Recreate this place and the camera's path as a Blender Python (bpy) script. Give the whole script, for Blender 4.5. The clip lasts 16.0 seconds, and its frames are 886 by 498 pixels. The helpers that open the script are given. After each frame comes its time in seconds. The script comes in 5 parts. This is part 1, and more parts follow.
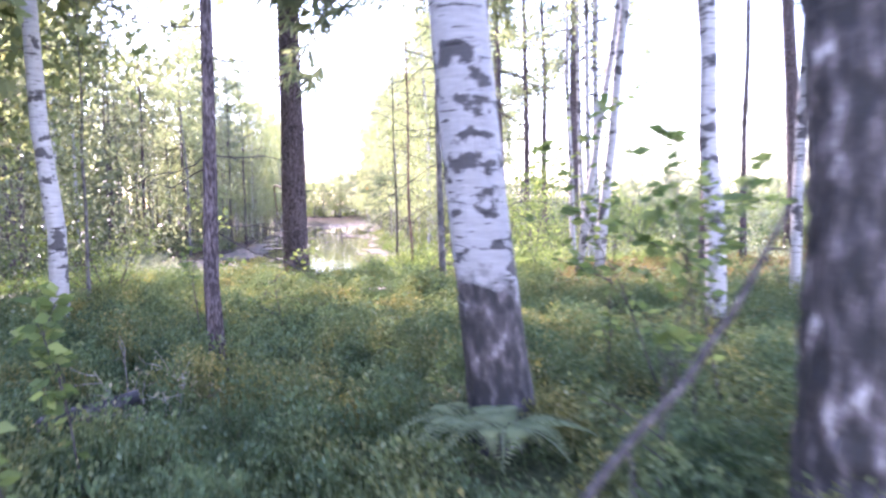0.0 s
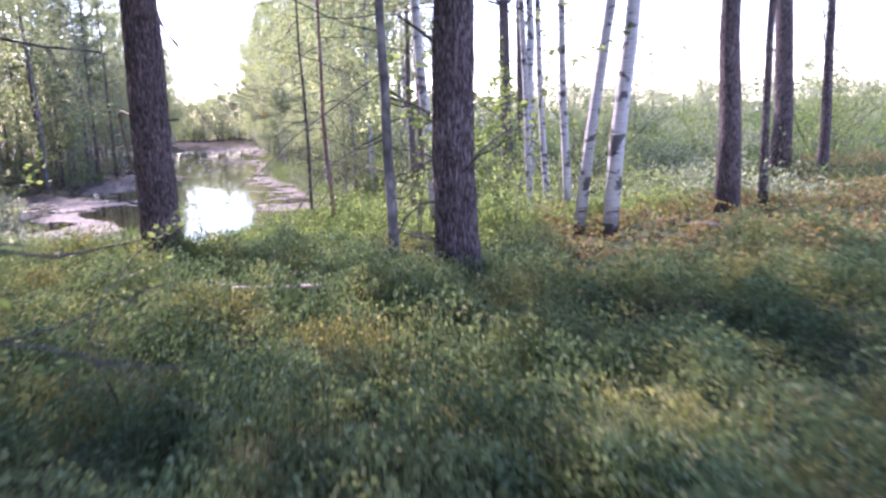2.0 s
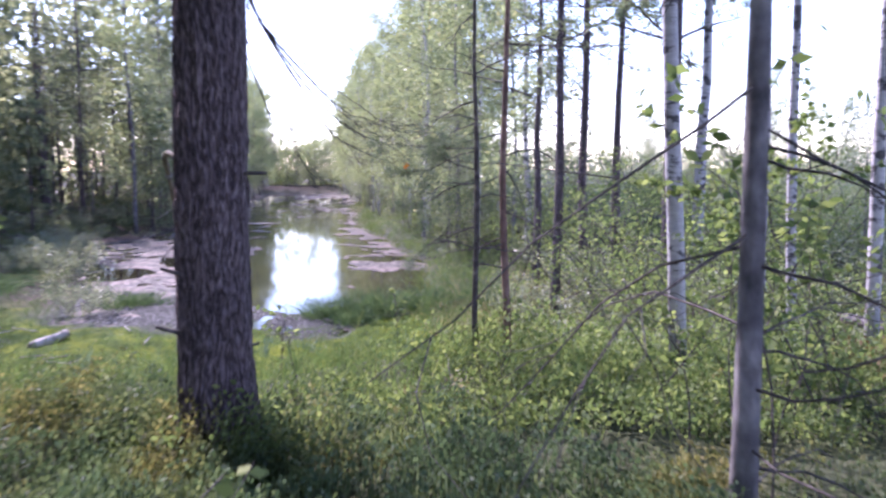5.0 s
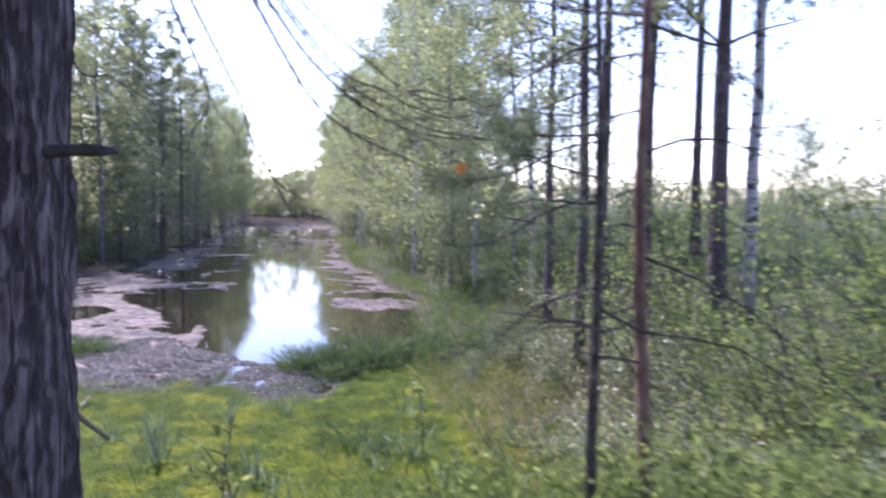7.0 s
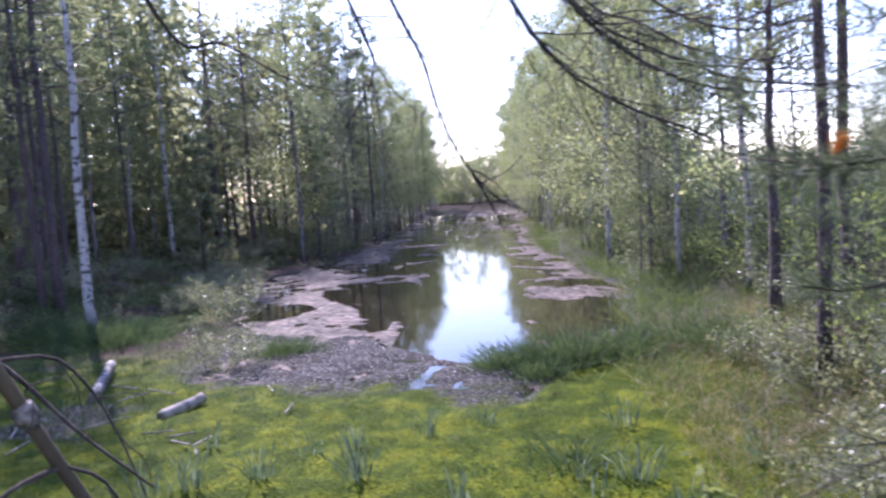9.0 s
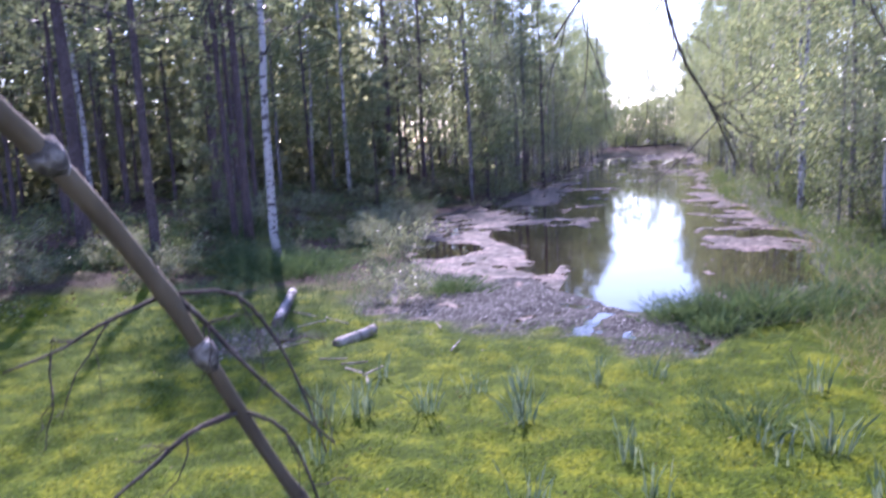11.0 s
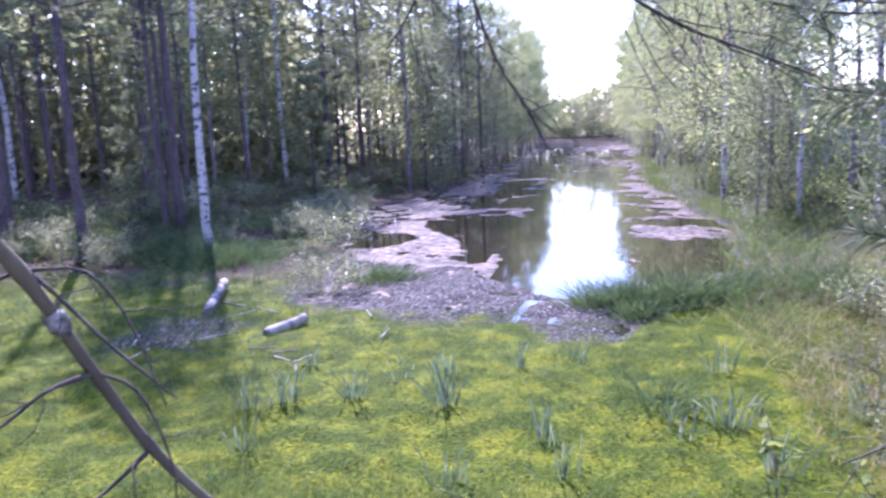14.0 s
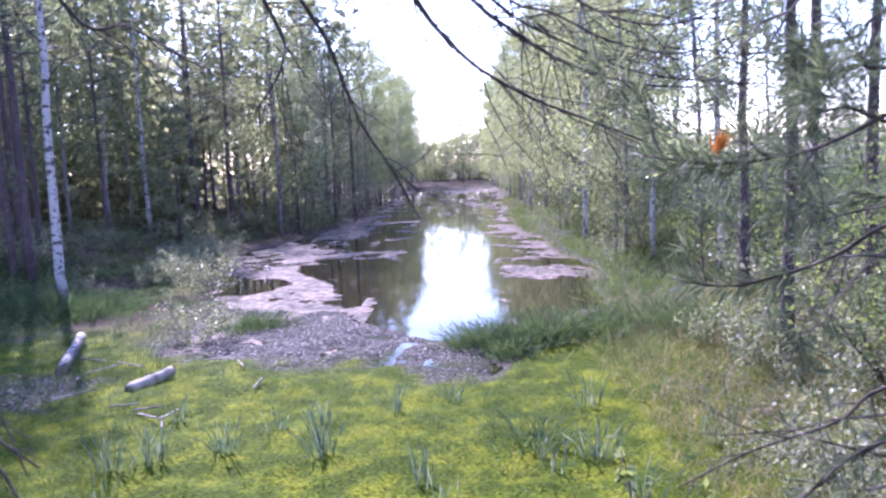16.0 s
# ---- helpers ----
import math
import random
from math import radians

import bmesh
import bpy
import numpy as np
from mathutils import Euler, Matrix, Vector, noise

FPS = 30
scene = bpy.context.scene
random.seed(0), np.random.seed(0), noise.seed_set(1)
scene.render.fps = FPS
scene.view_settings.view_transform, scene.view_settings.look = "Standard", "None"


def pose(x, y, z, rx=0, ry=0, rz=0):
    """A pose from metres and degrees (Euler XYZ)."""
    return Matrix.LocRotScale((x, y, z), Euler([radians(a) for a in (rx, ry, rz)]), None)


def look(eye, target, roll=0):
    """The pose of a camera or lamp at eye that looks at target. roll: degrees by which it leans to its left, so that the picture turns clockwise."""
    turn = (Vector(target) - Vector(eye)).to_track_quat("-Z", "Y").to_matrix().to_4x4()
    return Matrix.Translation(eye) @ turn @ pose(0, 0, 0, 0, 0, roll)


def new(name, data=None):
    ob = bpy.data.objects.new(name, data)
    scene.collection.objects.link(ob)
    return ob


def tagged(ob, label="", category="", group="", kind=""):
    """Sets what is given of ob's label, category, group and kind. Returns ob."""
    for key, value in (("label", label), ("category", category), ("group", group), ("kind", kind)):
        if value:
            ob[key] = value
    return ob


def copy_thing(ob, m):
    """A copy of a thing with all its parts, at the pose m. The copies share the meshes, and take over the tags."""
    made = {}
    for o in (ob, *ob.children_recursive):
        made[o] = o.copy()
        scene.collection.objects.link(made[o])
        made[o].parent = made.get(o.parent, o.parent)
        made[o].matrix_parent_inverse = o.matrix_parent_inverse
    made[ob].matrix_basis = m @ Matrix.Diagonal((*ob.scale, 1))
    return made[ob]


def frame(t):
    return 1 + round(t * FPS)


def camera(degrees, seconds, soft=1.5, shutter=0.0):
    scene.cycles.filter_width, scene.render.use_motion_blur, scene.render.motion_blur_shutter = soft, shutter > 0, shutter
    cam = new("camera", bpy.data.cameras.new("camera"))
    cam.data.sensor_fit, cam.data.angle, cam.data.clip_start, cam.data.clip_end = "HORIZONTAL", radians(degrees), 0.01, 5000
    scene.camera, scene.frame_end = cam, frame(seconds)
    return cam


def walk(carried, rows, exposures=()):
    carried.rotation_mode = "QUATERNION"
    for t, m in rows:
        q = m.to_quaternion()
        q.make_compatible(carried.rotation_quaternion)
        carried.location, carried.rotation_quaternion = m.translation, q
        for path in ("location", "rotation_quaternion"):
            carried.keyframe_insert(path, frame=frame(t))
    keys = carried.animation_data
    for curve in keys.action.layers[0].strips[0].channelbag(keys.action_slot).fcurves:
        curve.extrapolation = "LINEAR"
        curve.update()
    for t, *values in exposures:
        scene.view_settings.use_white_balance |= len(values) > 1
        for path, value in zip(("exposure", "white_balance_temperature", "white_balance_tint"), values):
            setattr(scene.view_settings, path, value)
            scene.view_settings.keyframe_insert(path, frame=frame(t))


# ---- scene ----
cam = camera(61.2, 16.0, 2.5, 0.7)
PATH = [
    (0, (3.524, -8.669, 3.12), (3.166, -6.705, 2.989), -1.6),
    (0.5, (3.175, -7.962, 3.163), (2.82, -6.001, 2.991), -0.6),
    (1, (2.859, -7.137, 3.146), (2.717, -5.155, 2.919), -0.0),
    (1.5, (2.655, -6.319, 3.167), (2.408, -4.35, 2.915), -1.6),
    (2, (2.496, -5.563, 3.231), (2.42, -3.595, 2.878), -2.6),
    (2.5, (2.374, -4.893, 3.237), (2.295, -2.91, 2.988), -2.7),
    (3, (2.239, -4.34, 3.271), (2.022, -2.371, 2.995), 0.9),
    (3.5, (2.062, -3.707, 3.293), (1.624, -1.761, 3.145), 1.0),
    (3.7, (1.963, -3.457, 3.314), (1.432, -1.539, 3.119), 0.3),
    (6, (0.86, -1.149, 3.262), (0.741, 0.837, 3.054), -0.2),
    (6.5, (0.745, -0.462, 3.141), (0.619, 1.524, 2.939), -0.0),
    (7, (0.577, 0.012, 3.22), (0.338, 1.994, 3.094), 0.4),
    (7.5, (0.42, 0.384, 3.218), (0.033, 2.343, 3.102), -0.5),
    (8, (0.344, 0.675, 3.255), (-0.161, 2.605, 3.102), -2.1),
    (10.5, (-0.038, 1.187, 3.304), (-1.055, 2.898, 3.114), -3.0),
    (11, (-0.007, 1.195, 3.268), (-1.114, 2.835, 2.981), -3.1),
    (11.5, (0.022, 1.176, 3.246), (-1.137, 2.764, 2.876), -3.7),
    (12, (0.062, 1.164, 3.255), (-1.127, 2.72, 2.85), -3.0),
    (12.5, (0.12, 1.117, 3.276), (-1.096, 2.653, 2.87), -2.4),
    (13, (0.18, 1.11, 3.264), (-1.017, 2.669, 2.894), -2.5),
    (13.5, (0.245, 1.119, 3.268), (-0.83, 2.77, 2.922), -2.1),
    (14, (0.276, 1.129, 3.275), (-0.699, 2.846, 2.954), -2.6),
    (14.5, (0.281, 1.132, 3.286), (-0.586, 2.907, 2.972), -2.3),
    (15, (0.301, 1.145, 3.294), (-0.45, 2.977, 3.014), -2.7),
    (15.5, (0.313, 1.164, 3.301), (-0.395, 3.018, 3.057), -2.5),
    (16, (0.324, 1.064, 3.311), (-0.349, 2.934, 3.087), -2.6),
]
EXPOSURES = [(0, 3.3, 6350, 43), (1.0, 2.6, 6300, 43), (2.0, 2.45, 6100, 44), (3.0, 2.0, 5800, 44), (6, 1.9, 5750, 42), (8, 1.6, 5850, 40), (10.5, 1.85, 5700, 45), (12.5, 2.15, 5450, 50), (14, 2.3, 5450, 51), (16, 2.2, 5550, 49)]
walk(cam, [(t, look(eye, target, roll)) for t, eye, target, roll in PATH], EXPOSURES)

# ---- world, sun ----
SUN_AZ, SUN_EL = radians(-47.0), radians(43.0)
world = bpy.data.worlds.new("world")
scene.world = world
world.use_nodes = True
wn = world.node_tree.nodes
sky = wn.new("ShaderNodeTexSky")
sky.sky_type, sky.sun_disc = "NISHITA", False
sky.sun_elevation, sky.sun_rotation = SUN_EL, SUN_AZ
sky.air_density, sky.dust_density, sky.ozone_density = 1.0, 0.3, 1.0
wn["Background"].inputs["Strength"].default_value = 0.15
world.node_tree.links.new(sky.outputs["Color"], wn["Background"].inputs["Color"])
sun = new("sun", bpy.data.lights.new("sun", "SUN"))
sun.data.energy, sun.data.angle, sun.data.color = 3.2, radians(1.0), (1.0, 0.95, 0.88)
sun.matrix_world = look((math.sin(SUN_AZ) * 60, math.cos(SUN_AZ) * 60, 60 * math.tan(SUN_EL)), (0, 0, 0))

# ---- materials ----


def nodes_of(name):
    m = bpy.data.materials.new(name)
    m.use_nodes = True
    return m, m.node_tree.nodes, m.node_tree.links


def ramp(nodes, stops):
    r = nodes.new("ShaderNodeValToRGB")
    e = r.color_ramp.elements
    while len(e) < len(stops):
        e.new(0.5)
    for el, (p, c) in zip(e, stops):
        el.position, el.color = p, (*c, 1)
    return r


def tex(nodes, links, kind="Noise", scale=5.0, detail=4.0, stretch=(1, 1, 1), space="Object"):
    tc = nodes.new("ShaderNodeTexCoord")
    mp = nodes.new("ShaderNodeMapping")
    mp.inputs["Scale"].default_value = stretch
    links.new(tc.outputs[space], mp.inputs["Vector"])
    t = nodes.new("ShaderNodeTex" + kind)
    t.inputs["Scale"].default_value = scale
    if kind == "Noise":
        t.inputs["Detail"].default_value = detail
    links.new(mp.outputs["Vector"], t.inputs["Vector"])
    return t


def mix(nodes, links, a, b, fac, mode="MIX"):
    m = nodes.new("ShaderNodeMix")
    m.data_type, m.blend_type = "RGBA", mode
    for key, v in ((0, fac), (6, a), (7, b)):
        if hasattr(v, "is_linked"):
            links.new(v, m.inputs[key])
        else:
            m.inputs[key].default_value = v if key == 0 else (*v, 1)
    return m.outputs[2]


def bump(nodes, links, height, strength, distance=0.02):
    b = nodes.new("ShaderNodeBump")
    b.inputs["Strength"].default_value, b.inputs["Distance"].default_value = strength, distance
    links.new(height, b.inputs["Height"])
    return b.outputs["Normal"]


def leafy(name, stops, translucent=0.35, rough=0.6, patch=0.35, gloss=0.12, tones=((0.3, (0.65, 0.7, 0.7)), (0.7, (1.25, 1.2, 1.0))), span=0.6):
    """Leaves, needles and grass: every blade has its own tone, light shines through."""
    m, n, l = nodes_of(name)
    geo = n.new("ShaderNodeNewGeometry")
    r = ramp(n, stops)
    l.new(geo.outputs["Random Per Island"], r.inputs["Fac"])
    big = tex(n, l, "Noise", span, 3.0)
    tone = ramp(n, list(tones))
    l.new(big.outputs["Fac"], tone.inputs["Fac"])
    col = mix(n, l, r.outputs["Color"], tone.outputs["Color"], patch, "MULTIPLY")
    p = n["Principled BSDF"]
    l.new(col, p.inputs["Base Color"])
    p.inputs["Roughness"].default_value = rough
    p.inputs["Specular IOR Level"].default_value = gloss
    tr = n.new("ShaderNodeBsdfTranslucent")
    warm = mix(n, l, col, (1.4, 1.4, 0.95), 1.0, "MULTIPLY")
    l.new(warm, tr.inputs["Color"])
    sh = n.new("ShaderNodeMixShader")
    sh.inputs[0].default_value = translucent
    l.new(p.outputs[0], sh.inputs[1]), l.new(tr.outputs[0], sh.inputs[2])
    l.new(sh.outputs[0], n["Material Output"].inputs["Surface"])
    return m


def barky(name, stops, scale, stretch, strength, rough=0.9, distance=0.03, moss=None):
    m, n, l = nodes_of(name)
    t = tex(n, l, "Noise", scale, 8.0, stretch)
    t2 = tex(n, l, "Noise", scale * 0.22, 3.0)
    r = ramp(n, stops)
    l.new(t.outputs["Fac"], r.inputs["Fac"])
    tone = ramp(n, [(0.35, (0.6, 0.6, 0.62)), (0.65, (1.2, 1.15, 1.1))])
    l.new(t2.outputs["Fac"], tone.inputs["Fac"])
    col = mix(n, l, r.outputs["Color"], tone.outputs["Color"], 0.6, "MULTIPLY")
    if moss:
        mr = ramp(n, [(0.55, (0, 0, 0)), (0.7, (0.7, 0.7, 0.7))])
        t3 = tex(n, l, "Noise", 4.0, 5.0)
        l.new(t3.outputs["Fac"], mr.inputs["Fac"])
        col = mix(n, l, col, moss, mr.outputs["Color"])
    p = n["Principled BSDF"]
    l.new(col, p.inputs["Base Color"])
    p.inputs["Roughness"].default_value = rough
    l.new(bump(n, l, t.outputs["Fac"], strength, distance), p.inputs["Normal"])
    return m


def plate_bark(name, stops, scale, stretch, strength, distance=0.02):
    """Bark broken into plates by deep fissures."""
    m, n, l = nodes_of(name)
    tc, mp = n.new("ShaderNodeTexCoord"), n.new("ShaderNodeMapping")
    mp.inputs["Scale"].default_value = stretch
    warp = tex(n, l, "Noise", 6.0, 6.0)
    add = n.new("ShaderNodeVectorMath")
    add.operation = "MULTIPLY_ADD"
    add.inputs[1].default_value = (0.05, 0.05, 0.2)
    l.new(warp.outputs["Color"], add.inputs[0]), l.new(tc.outputs["Object"], add.inputs[2])
    l.new(add.outputs[0], mp.inputs["Vector"])
    vor = n.new("ShaderNodeTexVoronoi")
    vor.feature = "DISTANCE_TO_EDGE"
    vor.inputs["Scale"].default_value = scale
    l.new(mp.outputs["Vector"], vor.inputs["Vector"])
    fis = ramp(n, [(0.27, (0, 0, 0)), (0.34, (0.22, 0.22, 0.22)), (0.42, (0.8, 0.8, 0.8)), (0.6, (1, 1, 1))])
    grain = tex(n, l, "Noise", scale * 1.6, 8.0, (1.5, 1.5, 0.5))
    worn = n.new("ShaderNodeMath")
    worn.operation = "MULTIPLY_ADD"
    worn.inputs[1].default_value = 0.55
    l.new(grain.outputs["Fac"], worn.inputs[0]), l.new(vor.outputs["Distance"], worn.inputs[2])
    l.new(worn.outputs[0], fis.inputs["Fac"])
    r = ramp(n, stops)
    l.new(grain.outputs["Fac"], r.inputs["Fac"])
    dark = mix(n, l, (0.4, 0.36, 0.37), (1.0, 1.0, 1.0), fis.outputs["Color"])
    col = mix(n, l, r.outputs["Color"], dark, 1.0, "MULTIPLY")
    big = tex(n, l, "Noise", 2.0, 3.0)
    tone = ramp(n, [(0.35, (0.7, 0.68, 0.7)), (0.65, (1.2, 1.15, 1.12))])
    l.new(big.outputs["Fac"], tone.inputs["Fac"])
    p = n["Principled BSDF"]
    l.new(mix(n, l, col, tone.outputs["Color"], 0.7, "MULTIPLY"), p.inputs["Base Color"])
    p.inputs["Roughness"].default_value = 0.95
    hgt = mix(n, l, fis.outputs["Color"], grain.outputs["Color"], 0.35)
    l.new(bump(n, l, hgt, strength, distance), p.inputs["Normal"])
    return m


def birch_bark(name, white=(0.44, 0.42, 0.425), dark_at=0.0):
    """White paper bark with dark cross marks and black patches; dark_at: the height below which it is cracked and dark."""
    m, n, l = nodes_of(name)
    fine = tex(n, l, "Noise", 3.2, 5.0, (2.2, 2.2, 13.0))
    lines = ramp(n, [(0.33, (0.16, 0.145, 0.145)), (0.4, (1, 1, 1))])
    l.new(fine.outputs["Fac"], lines.inputs["Fac"])
    blot = tex(n, l, "Noise", 4.0, 7.0, (1.3, 1.3, 1.9))
    patches = ramp(n, [(0.415, (0.13, 0.12, 0.125)), (0.45, (1, 1, 1))])
    l.new(blot.outputs["Fac"], patches.inputs["Fac"])
    soft = tex(n, l, "Noise", 9.0, 5.0, (1, 1, 5))
    base = ramp(n, [(0.3, tuple(c * 0.72 for c in white)), (0.7, white)])
    l.new(soft.outputs["Fac"], base.inputs["Fac"])
    col = mix(n, l, base.outputs["Color"], lines.outputs["Color"], 1.0, "MULTIPLY")
    col = mix(n, l, col, patches.outputs["Color"], 0.95, "MULTIPLY")
    tc = n.new("ShaderNodeTexCoord")
    sep = n.new("ShaderNodeSeparateXYZ")
    l.new(tc.outputs["Object"], sep.inputs[0])
    wob = n.new("ShaderNodeMath")
    wob.operation = "MULTIPLY_ADD"
    wob.inputs[1].default_value = -0.9
    l.new(blot.outputs["Fac"], wob.inputs[0]), l.new(sep.outputs["Z"], wob.inputs[2])
    foot = n.new("ShaderNodeMapRange")
    foot.inputs["From Min"].default_value, foot.inputs["From Max"].default_value = dark_at - 0.5, dark_at - 0.38
    foot.inputs["To Min"].default_value, foot.inputs["To Max"].default_value = 1.0, 0.0
    l.new(wob.outputs[0], foot.inputs["Value"])
    crack = tex(n, l, "Noise", 11.0, 9.0, (1.6, 1.6, 0.7))
    rough_bark = ramp(n, [(0.42, (0.012, 0.01, 0.011)), (0.5, (0.035, 0.028, 0.029)), (0.58, (0.075, 0.06, 0.062)), (0.64, (0.15, 0.125, 0.128)), (0.7, (0.36, 0.33, 0.33))])
    l.new(crack.outputs["Fac"], rough_bark.inputs["Fac"])
    col = mix(n, l, col, rough_bark.outputs["Color"], foot.outputs[0])
    p = n["Principled BSDF"]
    l.new(col, p.inputs["Base Color"])
    p.inputs["Roughness"].default_value = 0.7
    l.new(bump(n, l, crack.outputs["Fac"], 0.6, 0.03), p.inputs["Normal"])
    return m


PINE_BARK = plate_bark("pine_bark", [(0.3, (0.075, 0.055, 0.058)), (0.5, (0.13, 0.1, 0.107)), (0.72, (0.23, 0.19, 0.2))], 28.0, (1.5, 1.5, 0.2), 1.0)
PINE_RED = barky("young_pine_bark", [(0.3, (0.06, 0.035, 0.03)), (0.5, (0.18, 0.105, 0.085)), (0.7, (0.27, 0.18, 0.15))], 16.0, (1, 1, 0.7), 0.5)
GREY_BARK = barky("grey_bark", [(0.3, (0.05, 0.047, 0.05)), (0.5, (0.14, 0.13, 0.135)), (0.72, (0.28, 0.27, 0.27))], 14.0, (1, 1, 0.6), 0.5)
TWIG = barky("twig_bark", [(0.3, (0.025, 0.02, 0.02)), (0.6, (0.09, 0.075, 0.07)), (0.75, (0.2, 0.18, 0.17))], 25.0, (1, 1, 1), 0.4)
ARCH_BARK = barky("smooth_branch_bark", [(0.3, (0.07, 0.058, 0.04)), (0.55, (0.15, 0.125, 0.085)), (0.75, (0.21, 0.18, 0.13))], 8.0, (1, 1, 0.4), 0.25, moss=(0.16, 0.15, 0.09))
LICHEN = barky("lichen", [(0.35, (0.05, 0.05, 0.055)), (0.5, (0.14, 0.135, 0.13)), (0.65, (0.36, 0.35, 0.34))], 40.0, (1, 1, 1), 0.8)
DEADWOOD = barky("dead_wood", [(0.3, (0.12, 0.1, 0.09)), (0.5, (0.3, 0.26, 0.23)), (0.7, (0.45, 0.41, 0.37))], 7.0, (1, 1, 0.3), 0.5)
CUT_WOOD = barky("cut_wood", [(0.3, (0.1, 0.08, 0.07)), (0.6, (0.25, 0.2, 0.17))], 15.0, (1, 1, 1), 0.4)
BIRCH_OLD = birch_bark("old_birch_bark", (0.35, 0.33, 0.335), dark_at=0.75)
BIRCH_BIG = birch_bark("rough_birch_bark", (0.42, 0.36, 0.37), dark_at=1.75)
BIRCH = birch_bark("birch_bark", (0.45, 0.43, 0.435), dark_at=0.2)

LEAF_BIRCH = leafy("birch_leaves", [(0.0, (0.13, 0.16, 0.1)), (0.5, (0.21, 0.25, 0.15)), (0.9, (0.3, 0.335, 0.215)), (1.0, (0.38, 0.36, 0.2))], 0.62, 0.42, 0.35, 0.4)
LEAF_WILLOW = leafy("willow_leaves", [(0.0, (0.11, 0.135, 0.085)), (0.5, (0.18, 0.205, 0.145)), (1.0, (0.31, 0.33, 0.26))], 0.5, 0.4, gloss=0.5)
LEAF_SAPLING = leafy("sapling_leaves", [(0.0, (0.085, 0.125, 0.05)), (0.6, (0.15, 0.2, 0.08)), (1.0, (0.25, 0.29, 0.12))], 0.5)
NEEDLE = leafy("pine_needles", [(0.0, (0.1, 0.13, 0.085)), (0.6, (0.17, 0.2, 0.135)), (1.0, (0.27, 0.3, 0.2))], 0.55, 0.4, gloss=0.3)
NEAR_NEEDLE = leafy("long_needles", [(0.0, (0.06, 0.085, 0.062)), (0.6, (0.11, 0.145, 0.105)), (1.0, (0.21, 0.25, 0.19))], 0.45, 0.5, 0.2, 0.2)
# pale greyish leaves, with haze and backlight of the deep wood put into the colour
LEAF_DEEP = leafy("deep_wood_leaves", [(0.0, (0.14, 0.16, 0.115)), (0.5, (0.22, 0.24, 0.175)), (1.0, (0.33, 0.345, 0.26))], 0.7)
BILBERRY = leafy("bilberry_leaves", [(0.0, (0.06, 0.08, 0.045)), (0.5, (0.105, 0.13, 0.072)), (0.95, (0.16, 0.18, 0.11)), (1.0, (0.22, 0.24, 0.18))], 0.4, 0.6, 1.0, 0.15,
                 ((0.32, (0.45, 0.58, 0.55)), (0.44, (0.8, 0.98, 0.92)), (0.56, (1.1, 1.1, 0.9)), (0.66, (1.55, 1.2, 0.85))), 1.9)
HEATH = leafy("rusty_heath", [(0.0, (0.12, 0.09, 0.055)), (0.4, (0.22, 0.14, 0.08)), (0.7, (0.15, 0.16, 0.07)), (1.0, (0.22, 0.22, 0.1))], 0.35)
GRASS = leafy("marsh_grass", [(0.0, (0.06, 0.1, 0.04)), (0.6, (0.11, 0.17, 0.06)), (1.0, (0.2, 0.22, 0.1))], 0.4)
SEDGE = leafy("sedge_blades", [(0.0, (0.07, 0.12, 0.09)), (0.6, (0.13, 0.19, 0.15)), (1.0, (0.25, 0.31, 0.25))], 0.3)
DEEP_GRASS = leafy("dark_grass", [(0.0, (0.04, 0.075, 0.04)), (0.6, (0.08, 0.13, 0.065)), (1.0, (0.14, 0.19, 0.1))], 0.35)
DRY = leafy("dry_grass", [(0.0, (0.2, 0.16, 0.1)), (0.6, (0.32, 0.27, 0.17)), (1.0, (0.42, 0.38, 0.28))], 0.3)
# broad tones mix moss mottling with sun dapples painted into the colour
MOSS_TUFT = leafy("moss_tufts", [(0.0, (0.045, 0.072, 0.009)), (0.5, (0.085, 0.11, 0.013)), (0.9, (0.145, 0.172, 0.02)), (1.0, (0.17, 0.13, 0.05))], 0.5, 0.9, 1.0, 0.03, ((0.36, (0.4, 0.56, 0.3)), (0.46, (0.66, 0.82, 0.55)), (0.54, (1.0, 1.05, 0.9)), (0.64, (1.5, 1.4, 1.0))), 1.7)
FERN = leafy("fern_fronds", [(0.0, (0.15, 0.19, 0.12)), (1.0, (0.25, 0.29, 0.19))], 0.4, 0.4, 0.1)
ORANGE = leafy("orange_needles", [(0.0, (0.33, 0.12, 0.02)), (1.0, (0.48, 0.2, 0.04))], 0.4)
LITTER = leafy("fallen_leaves", [(0.0, (0.09, 0.055, 0.042)), (0.8, (0.19, 0.12, 0.1)), (1.0, (0.4, 0.33, 0.3))], 0.1, 0.6)


